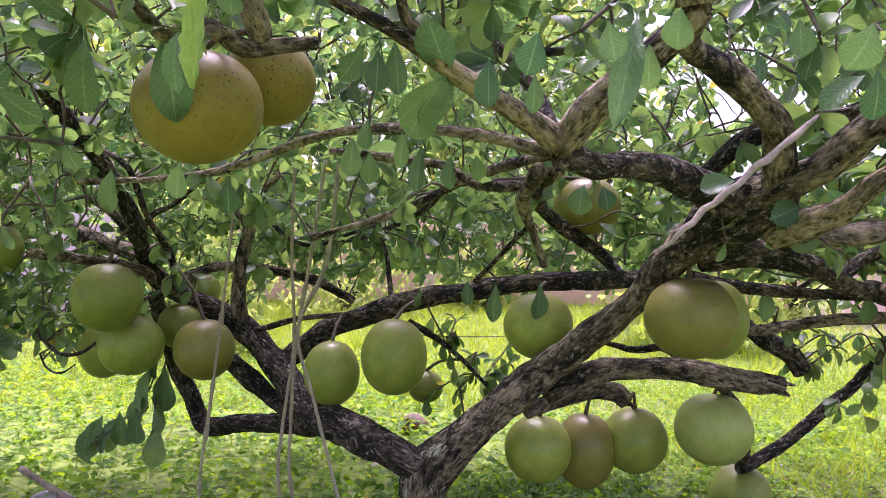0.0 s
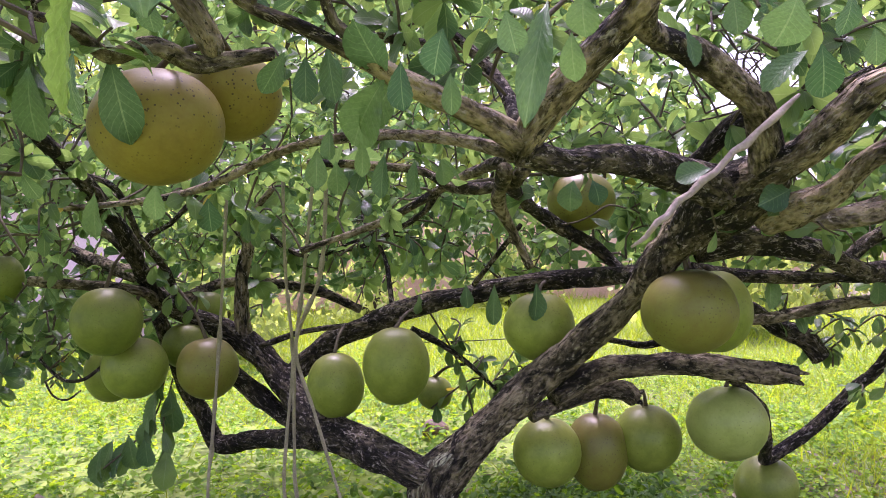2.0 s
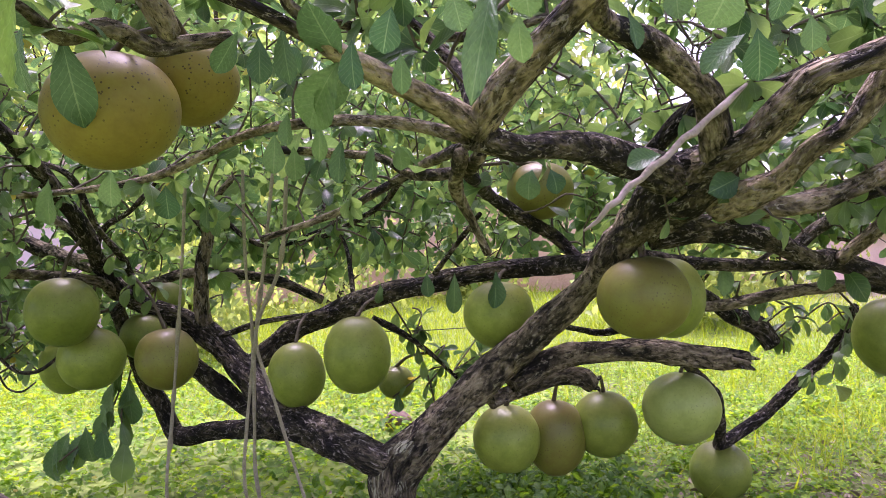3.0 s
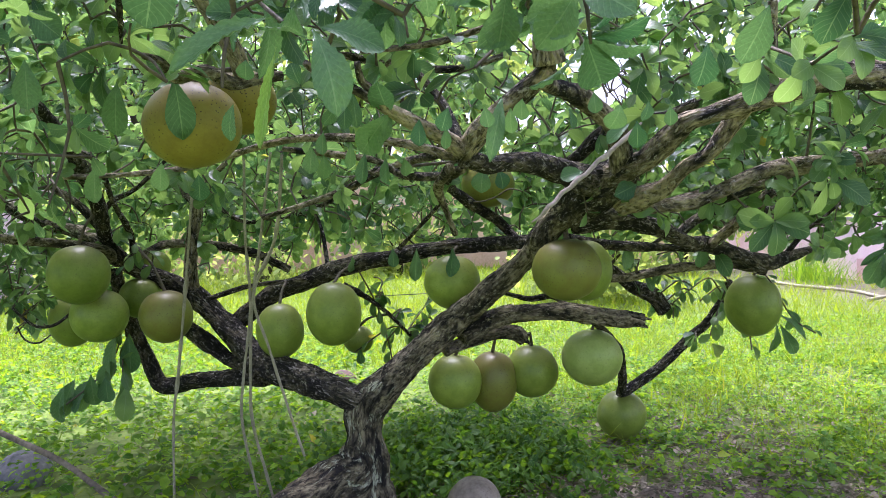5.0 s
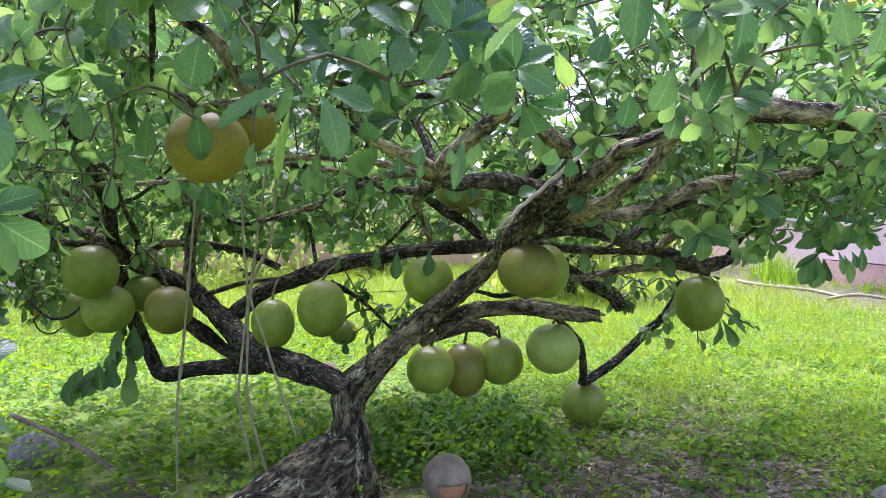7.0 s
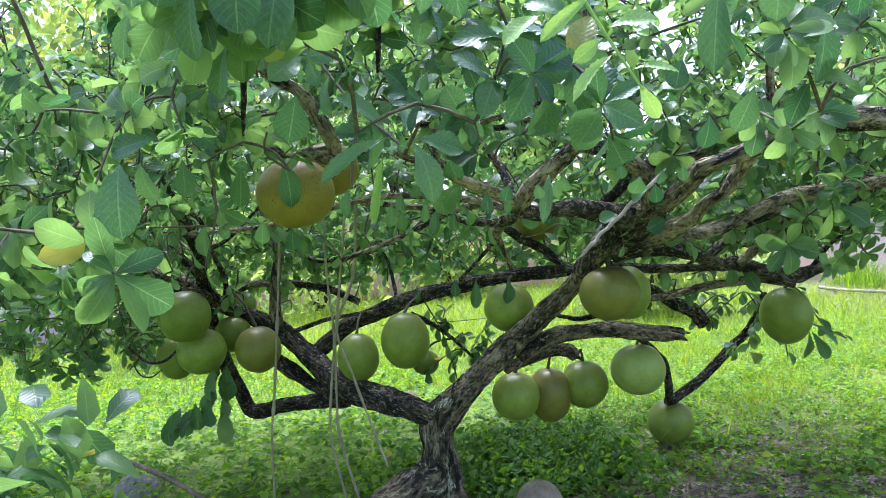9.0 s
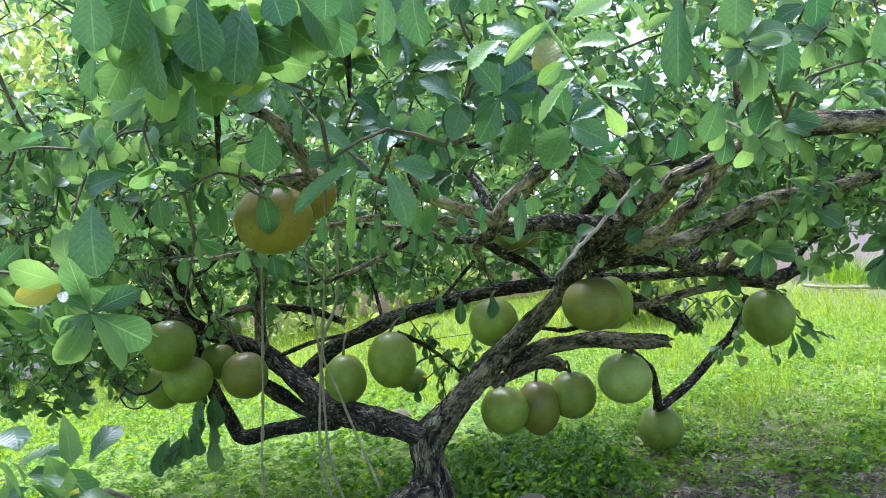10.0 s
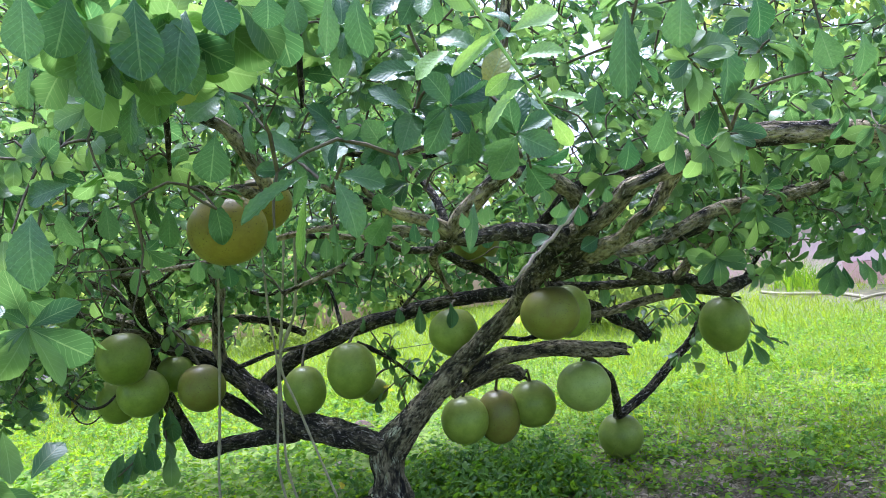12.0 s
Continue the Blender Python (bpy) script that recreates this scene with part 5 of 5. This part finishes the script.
rope([(-0.575, 2.05, 1.33), (-0.591, 2.05, 1.133), (-0.618, 2.05, 0.879), (-0.646, 2.05, 0.639), (-0.667, 2.05, 0.474), (-0.675, 2.05, 0.135)], 0.0046, (0.35, 0.5, 0.62))
rope([(-0.409, 2.0, 1.34), (-0.414, 2.0, 1.081), (-0.405, 2.0, 0.860), (-0.432, 2.0, 0.642), (-0.442, 2.0, 0.480), (-0.40, 2.0, 0.24)], 0.0046, (0.3, 0.42))
rope([(-0.327, 2.0, 1.34), (-0.365, 2.0, 1.078), (-0.399, 2.0, 0.860), (-0.411, 2.0, 0.641), (-0.409, 2.0, 0.479), (-0.35, 2.0, 0.22)], 0.0046, (0.32, 0.44))
rope([(-0.290, 1.98, 1.33), (-0.317, 1.98, 1.076), (-0.390, 1.98, 0.892), (-0.344, 1.95, 0.722), (-0.275, 1.90, 0.507), (-0.24, 1.88, 0.40)], 0.0046, (0.25, 0.36))



# ---- house and walls ----
def box(bm, x0, x1, y0, y1, z0, z1):
    q = [bm.verts.new(c) for c in ((x0, y0, z0), (x1, y0, z0), (x1, y1, z0), (x0, y1, z0), (x0, y0, z1), (x1, y0, z1), (x1, y1, z1), (x0, y1, z1))]
    for f in ((3, 2, 1, 0), (4, 5, 6, 7), (0, 1, 5, 4), (1, 2, 6, 5), (2, 3, 7, 6), (3, 0, 4, 7)):
        bm.faces.new([q[i] for i in f])


def boxes(name, material, *dims, bevel=0.0):
    bm = bmesh.new()
    for d in dims:
        box(bm, *d)
    if bevel:
        bmesh.ops.bevel(bm, geom=bm.edges[:], offset=bevel, segments=1, affect="EDGES")
    me = bpy.data.meshes.new(name)
    bm.to_mesh(me)
    bm.free()
    me.materials.append(material)
    return me


house = thing("house", (6.6, 7.0, GZ), "pink painted single-storey house with damp wall foot", "house")
house_m = Matrix.Translation((-6.6, -7.0, -GZ))


def house_part(name, me, parent=None, label=""):
    ob = part(name, me, parent or house, label)
    if parent is None:
        ob.matrix_parent_inverse = house_m
    return ob


house_part("wall", boxes("wall", PINK, (6.6, 6.85, 7.62, 9.2, 0.44, 2.9), (6.6, 6.85, 2.0, 5.6, 0.1, 2.9), (6.6, 6.85, 5.6, 7.4, 2.1, 2.9), (6.62, 10.6, 9.0, 9.2, 0.1, 2.9)), None, "faded pink plaster wall")
house_part("wall_foot", boxes("wall_foot", PLINTH, (6.585, 6.85, 7.62, 9.2, 0.08, 0.425)), None, "damp stained lower wall panel")
house_part("corner_post", boxes("corner_post", PINK, (6.54, 6.85, 7.46, 7.62, 0.08, 2.9), bevel=0.01))
house_part("sill", boxes("sill", PLINTH, (6.52, 6.85, 5.6, 7.46, 0.06, 0.22), bevel=0.01), None, "concrete sill")
frame_ob = house_part("window_frame", boxes("window_frame", WHITE, (6.6, 6.68, 7.38, 7.458, 0.22, 2.1), (6.6, 6.68, 5.6, 5.68, 0.22, 2.1), (6.6, 6.68, 5.68, 7.38, 0.22, 0.29),
                                            (6.6, 6.68, 5.68, 7.38, 2.02, 2.1), (6.61, 6.67, 6.5, 6.56, 0.29, 2.02)), None, "white painted window frame")
for y0, y1 in ((5.68, 6.5), (6.56, 7.38)):
    house_part("pane", boxes("pane", GLASS, (6.635, 6.645, y0, y1, 0.29, 2.02)), frame_ob, "grey reflecting glass pane")
house_part("roof", boxes("roof", ROOF, (6.0, 11.0, 1.8, 9.5, 2.9, 3.02)), None, "grey sheet roof")

garden_wall = thing("garden_wall", (6.7, 10.5, GZ), "low pink garden wall with a dark coping", "wall")
for name, m, d in (("wall", PINK, (6.62, 6.8, 9.2, 13.0, 0.05, 0.95)), ("coping", ROOF, (6.58, 6.84, 9.2, 13.0, 0.95, 0.99))):
    part(name, boxes(name, m, d), garden_wall).matrix_parent_inverse = Matrix.Translation((-6.7, -10.5, -GZ))

far_house = thing("house", (-6.4, 11.0, GZ), "pink house far across the lawn", "house")
for name, m, d in (("wall", PINK, (-9.0, -4.3, 10.0, 12.5, 0.05, 2.6)), ("roof", ROOF, (-9.4, -3.9, 9.6, 12.9, 2.6, 2.75))):
    part(name, boxes(name, m, d), far_house).matrix_parent_inverse = Matrix.Translation((6.4, -11.0, -GZ))

back_wall = thing("boundary_wall", (1.0, 14.0, GZ), "faded salmon boundary wall behind shrubs", "wall")
for name, m, d in (("wall", SALMON, (-4.0, 6.5, 14.0, 14.2, 0.05, 1.75)), ("coping", ROOF, (-4.03, 6.53, 13.97, 14.23, 1.75, 1.81))):
    part(name, boxes(name, m, d), back_wall).matrix_parent_inverse = Matrix.Translation((-1.0, -14.0, -GZ))


# ---- things on the ground ----
def gourd(place, r, label):
    """A fallen dry calabash, its shell broken open to the orange inside."""
    ob = thing("dry_gourd", place, label, "gourd")
    bm = bmesh.new()
    bmesh.ops.create_uvsphere(bm, u_segments=36, v_segments=24, radius=r)
    for v in bm.verts:
        v.co *= 1 + 0.04 * noise.noise(v.co * 14)
    gone = [f for f in bm.faces if f.calc_center_median().y < -0.45 * r and f.calc_center_median().z < 0.0 * r and abs(f.calc_center_median().x - 0.1 * r) < 0.62 * r]
    bmesh.ops.delete(bm, geom=gone, context="FACES")
    bmesh.ops.solidify(bm, geom=bm.faces[:], thickness=0.006)
    for f in bm.faces:
        f.smooth = True
    me = bpy.data.meshes.new("shell")
    bm.to_mesh(me)
    me.materials.append(SHELL)
    part("shell", me, ob)
    bm = bmesh.new()
    bmesh.ops.create_icosphere(bm, subdivisions=4, radius=r * 0.93)
    for v in bm.verts:
        v.co *= 1 + 0.03 * noise.noise(v.co * 40)
        v.co.y *= 0.86
    me = bpy.data.meshes.new("pulp")
    bm.to_mesh(me)
    me.materials.append(CLAY)
    part("pulp", me, ob, "orange dried pulp")


OLD_SHELL = mat("old brown shell", [(0.3, (0.05, 0.034, 0.024)), (0.6, (0.15, 0.095, 0.065))], 14, 5, 0.8, 0.3, 60)
SHELL = rind("weathered shell", [(0.3, (0.10, 0.08, 0.055)), (0.5, (0.24, 0.20, 0.145)), (0.72, (0.38, 0.335, 0.26))], 0.5, 0.7)
gourd((0.286, 1.9, 0.21), 0.088, "weathered dry gourd with broken shell on the soil")


def stone(place, r, material, label, name="stone", category="stone"):
    bm = bmesh.new()
    bmesh.ops.create_icosphere(bm, subdivisions=3, radius=r)
    for v in bm.verts:
        v.co *= 1 + 0.25 * noise.noise(v.co * 6 / (r * 8) + Vector(place))
        v.co.z *= 0.7
    for f in bm.faces:
        f.smooth = True
    me = bpy.data.meshes.new(name)
    bm.to_mesh(me)
    me.materials.append(material)
    ob = tagged(new(name, me), label, category)
    ob.location = place
    return ob


stone((1.84, 1.62, 0.12), 0.10, STONE, "rough dark grey stone on the grass")
stone((3.39, 3.31, 0.15), 0.06, PLINTH, "pale rounded stone on the grass")
stone((3.75, 4.0, 0.15), 0.06, STONE, "small grey stone on the grass")
stone((-1.38, 2.62, 0.16), 0.11, STONE, "rough dark grey stone among the weeds")
stone((-0.18, 4.1, 0.17), 0.075, OLD_SHELL, "old brown gourd lying in the weeds", "fallen_gourd", "gourd")

for pts, r in (([(5.4, 9.3, 0.15), (5.3, 8.4, 0.17), (5.6, 7.9, 0.15), (5.5, 7.2, 0.15)], 0.02), ([(5.2, 7.0, 0.15), (5.5, 6.9, 0.2), (5.8, 6.6, 0.15)], 0.018)):
    v, f = tube(spline([(*p, r) for p in pts], 0.05), 8, 0.15, pts[0][0])
    tagged(new("stick", mesh_from("stick", v, f, ROPE)), "pale bare stick lying by the house", "stick")


v, f = tube(spline([(-1.411, 2.500, 0.363, 0.011), (-1.142, 2.350, 0.289, 0.011), (-0.937, 2.200, 0.211, 0.011), (-0.742, 2.050, 0.143, 0.011)], 0.04), 8, 0.15, 3.0)
tagged(new("stick", mesh_from("stick", v, f, STRAW)), "yellow-brown bare stick leaning in the weeds", "stick")


def grass_tuft(place, n, h, label):
    rows = []
    for _ in range(n):
        a, lean = rng.uniform(0, 6.28), rng.normal(size=2) * 0.45 * h
        c, s, k, w = math.cos(a), math.sin(a), h * rng.uniform(0.6, 1.1), 0.012
        x, y = place[0] + rng.normal() * 0.15, place[1] + rng.normal() * 0.15
        rows.append(np.array(((c * w, -s * k, lean[0], x), (s * w, c * k, lean[1], y), (0, 0, k, GZ - 0.01))))
    arr = np.array(rows)
    tagged(new("grass_tuft", scatter("grass_tuft", [blade_template(0.2), blade_template(0.6)], arr, rng.integers(0, 2, n), WEED)), label, "grass", kind="stuff")


grass_tuft((6.1, 9.6), 260, 0.5, "tall strappy grass tuft by the pink wall")
grass_tuft((5.9, 8.9), 160, 0.35, "tall strappy grass tuft by the pink wall")
grass_tuft((6.3, 7.5), 60, 0.25, "small grass tuft at the wall foot")

v, f = tube(spline([(-0.25, 2.4, 0.84, 0.0018), (0.0, 2.38, 0.835, 0.0018), (0.22, 2.36, 0.84, 0.0018), (0.34, 2.3, 0.85, 0.0018)], 0.05), 6)
tagged(new("wire", mesh_from("wire", v, f, WIRE)), "thin green wire stretched between the limbs", "wire")



# ---- ground cover ----
def shade_of_tree(x, y):
    return math.exp(-((x - 0.2) ** 2 / 3.2 + (y - 2.2) ** 2 / 3.0))


def near_root(x, y):
    """On the surface roots, or before the broken gourd: kept free of weeds for the camera's view."""
    k = max(0.0, min(1.0, -x / 0.6))
    return math.hypot(x + 0.6 * k, y - 2.0 + 0.45 * k) < 0.12 or (abs(x - 0.29) < 0.14 and 1.6 < y < 2.0)


def fallen_twigs():
    tv, tf = [], []
    for _ in range(1200):
        x, y = rng.normal() * 0.75 + 1.05, rng.normal() * 0.5 + 2.0
        a, n = rng.uniform(0, 6.28), 0.015 + 0.09 * rng.uniform() ** 2
        g = ground_height(x, y) + 0.012
        d = np.array((math.cos(a), math.sin(a), 0)) * n
        r = rng.uniform(0.0008, 0.0022)
        q = np.array((x, y, g))
        v, f = tube(spline([(*(q - d), r), (*(q + rng.normal(size=3) * 0.01), r), (*(q + d), r * 0.7)], 0.05), 4, 0, 0, False)
        b = len(tv)
        tv += v
        tf += [tuple(i + b for i in face) for face in f]
    tagged(new("fallen_twigs", mesh_from("fallen_twigs", tv, tf, STRAW)), "thin dry twigs lying on the soil", "twigs", kind="stuff")


def ground_cover():
    weeds, blades, dry, lush = [], [], [], []
    for _ in range(27000):
        x, y = rng.uniform(-6.0, 5.5), -1.6 + 9.6 * rng.beta(1.6, 2.1)
        if max(abs(x + 0.2) - 3.4, 0.9 - y, y - 5.5, 0) / 2.4 + 0.3 * noise.noise(Vector((x, y, 3))) > rng.uniform():
            continue
        if y < 0.9 or abs(x - 0.1) > 0.9 * (y + 0.9) + 0.3:
            continue
        bare = 1.05 - turf(x, y) + 0.25 * noise.noise(Vector((x * 0.9, y * 0.9, 5)))
        if near_root(x, y):
            continue
        if bare > rng.uniform(0.1, 1.25) or (x + 0.03) ** 2 + (y - 2.0) ** 2 < 0.02:
            continue
        h = rng.uniform(0.02, 0.14) * (1.2 if x < 0.0 else 0.35)
        g = ground_height(x, y)
        size = rng.uniform(0.02, 0.05) * (1.0 if x < 0.0 else 0.65)
        for k in range(int(rng.integers(3, 6))):
            a = rng.uniform(0, 6.28)
            weeds.append(leaf_frame(np.array((x + rng.normal() * 0.02, y + rng.normal() * 0.02, g + h * rng.uniform(0.4, 1))),
                                    np.array((math.cos(a), math.sin(a), rng.uniform(-0.4, 0.3))), size * rng.uniform(0.7, 1.2), rng.normal() * 0.3))
    for _ in range(1900):
        x, y = rng.normal() * 0.3 + 0.36, rng.normal() * 0.25 + 2.55
        if near_root(x, y) or x > 0.85:
            continue
        g, h, size = ground_height(x, y), rng.uniform(0.04, 0.18), rng.uniform(0.026, 0.05)
        for k in range(4):
            a = rng.uniform(0, 6.28)
            lush.append(leaf_frame(np.array((x + rng.normal() * 0.02, y + rng.normal() * 0.02, g + h * rng.uniform(0.4, 1))),
                                    np.array((math.cos(a), math.sin(a), rng.uniform(-0.5, 0.2))), size * rng.uniform(0.7, 1.2), rng.normal() * 0.3))
    for _ in range(5200):
        # taller seedlings in loose drifts over the soil
        x, y = 0.35 + 3.6 * rng.uniform(), 1.0 + 3.4 * rng.uniform() ** 1.4
        if rng.uniform() > turf(x, y) + 0.22 or noise.noise(Vector((x * 2.0, y * 2.6, 21))) + 0.5 * noise.noise(Vector((x * 7, y * 7, 4))) < rng.uniform(-0.05, 0.36):
            continue
        g, h, size = ground_height(x, y), rng.uniform(0.02, 0.085), rng.uniform(0.022, 0.05)
        for k in range(5):
            a = rng.uniform(0, 6.28)
            weeds.append(leaf_frame(np.array((x + rng.normal() * 0.02, y + rng.normal() * 0.02, g + h * rng.uniform(0.3, 1))),
                                    np.array((math.cos(a), math.sin(a), rng.uniform(-0.4, 0.3))), size * rng.uniform(0.6, 1.2), rng.normal() * 0.3))
    for _ in range(9000):
        x, y = rng.uniform(0.3, 5.0), 1.0 + 5.2 * rng.uniform() ** 1.2
        if 1.0 - turf(x, y) + 0.7 * noise.noise(Vector((x * 2.3, y * 2.3, 11))) > rng.uniform(0.0, 0.9):
            continue
        g, size = ground_height(x, y), rng.uniform(0.014, 0.032)
        for k in range(4):
            a = rng.uniform(0, 6.28)
            weeds.append(leaf_frame(np.array((x + rng.normal() * 0.02, y + rng.normal() * 0.02, g + rng.uniform(0.008, 0.05))),
                                    np.array((math.cos(a), math.sin(a), rng.uniform(-0.3, 0.4))), size * rng.uniform(0.7, 1.2), rng.normal() * 0.3))
    while len(blades) < 60000:
        x, y = rng.normal() * 6, 0.6 + abs(rng.normal()) * 7 - rng.exponential(0.9)
        if y > 16 or y < 0.9 or abs(x - 0.1) > 0.9 * (y + 0.9) + 0.3:
            continue
        cover = noise.noise(Vector((x * 0.8, y * 0.8, 9)))
        if 1 - turf(x, y) + 0.6 * shade_of_tree(x, y) + cover * 0.6 > rng.uniform(0.15, 1.0):
            continue
        if y < 4.5 and x < 0.7 and rng.uniform() < 0.9:
            continue
        h = rng.uniform(0.02, 0.085) * (1 + 0.08 * y) * (1.0 + 1.6 * max(0.0, noise.noise(Vector((x * 1.7, y * 2.2, 31)))))
        w = rng.uniform(0.003, 0.006) * (1 + 0.15 * y)
        a = rng.uniform(0, 6.28)
        lean = rng.normal(size=2) * 0.6 * h
        c, s = math.cos(a), math.sin(a)
        blades.append(np.array(((c * w, -s * h, lean[0], x), (s * w, c * h, lean[1], y), (0, 0, h, ground_height(x, y) - 0.004))))
    for _ in range(13000):
        x, y = rng.normal() * 0.95 + 1.15, rng.normal() * 0.7 + 2.0
        if turf(x, y) > rng.uniform(0.3, 1.5):
            continue
        if y < rng.uniform(-0.2, 0.9):
            continue
        a = rng.uniform(0, 6.28)
        dry.append(leaf_frame(np.array((x, y, ground_height(x, y) + 0.008)), np.array((math.cos(a), math.sin(a), rng.normal() * 0.12)),
                              0.02 + 0.06 * rng.uniform() ** 2.2, rng.normal() * 0.6))
    for name, tem, rows, m, words, cat in (
            ("weeds", SMALL, weeds, WEED, "low bright green broad-leaved weeds", "weeds"),
            ("undergrowth", MEDIUM, lush, LUSH, "dark green leafy undergrowth beside the trunk", "weeds"),
            ("grass", [blade_template(0.2), blade_template(0.5)], blades, GRASS, "short yellow-green grass", "grass"),
            ("leaf_litter", DRY, dry, LITTER, "scattered dry brown leaves on soil", "dry leaves")):
        arr = np.array(rows)
        tagged(new(name, scatter(name, tem, arr, rng.integers(0, len(tem), len(arr)), m)), words, cat, kind="stuff")


ground_cover()
fallen_twigs()


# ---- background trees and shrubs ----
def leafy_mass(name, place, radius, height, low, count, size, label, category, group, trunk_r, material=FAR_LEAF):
    """A broad-leaved tree or shrub: limbs from one foot, a ragged crown of leaves in clumps."""
    ob = thing(name, (place[0], place[1], GZ), label, category, group)
    lim_v, lim_f, leaf = [], [], []
    for k in range(7):
        a, r = rng.uniform(0, 6.28), radius * rng.uniform(0.3, 0.8)
        end = np.array((math.cos(a) * r, math.sin(a) * r, rng.uniform(low + 0.3 * (height - low), height * 0.9)))
        mid = np.array((end[0] * 0.35, end[1] * 0.35, end[2] * 0.55))
        line = spline([(0, 0, -0.05, trunk_r), (*mid, trunk_r * 0.6), (*end, trunk_r * 0.15)], height / 12)
        v, f = tube(line, 7, 0.15, k)
        b = len(lim_v)
        lim_v += v
        lim_f += [tuple(i + b for i in face) for face in f]
    clumps = max(12, count // 45)
    for _ in range(clumps):
        d = rng.normal(size=3)
        d /= np.linalg.norm(d)
        c = np.array((d[0] * radius, d[1] * radius, (low + height) / 2 + d[2] * (height - low) / 2)) * np.array((1, 1, 1)) * 1.0
        c[:2] *= rng.uniform(0.35, 1.05)
        spread = radius * 0.24
        for _ in range(count // clumps):
            w = rng.normal(size=3)
            w[2] -= 0.6
            q = c + rng.normal(size=3) * spread
            q[2] = max(q[2], 0.08)
            leaf.append(leaf_frame(q, w, size * rng.uniform(0.6, 1.3), rng.normal() * 0.5))
    part("trunk", mesh_from("trunk", lim_v, lim_f, BARK), ob)
    arr = np.array(leaf)
    part("crown", scatter("crown", COARSE, arr, rng.integers(0, 2, len(arr)), material), ob, kind="stuff")


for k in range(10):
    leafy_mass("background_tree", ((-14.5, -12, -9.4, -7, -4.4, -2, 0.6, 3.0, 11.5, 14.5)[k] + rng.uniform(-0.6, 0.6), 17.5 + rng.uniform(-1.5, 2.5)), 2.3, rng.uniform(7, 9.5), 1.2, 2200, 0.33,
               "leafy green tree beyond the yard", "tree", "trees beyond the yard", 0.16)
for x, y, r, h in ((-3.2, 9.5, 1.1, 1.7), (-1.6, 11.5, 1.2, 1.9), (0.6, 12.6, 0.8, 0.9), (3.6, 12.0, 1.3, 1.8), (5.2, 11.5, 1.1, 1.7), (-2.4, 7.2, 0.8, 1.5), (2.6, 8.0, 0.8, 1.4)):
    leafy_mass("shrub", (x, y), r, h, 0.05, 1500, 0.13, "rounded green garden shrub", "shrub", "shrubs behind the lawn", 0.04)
leafy_mass("shrub", (-0.72, 0.42), 0.22, 0.74, 0.3, 300, 0.075, "dark green leafy sapling beside the path", "shrub", "", 0.008, LEAF)
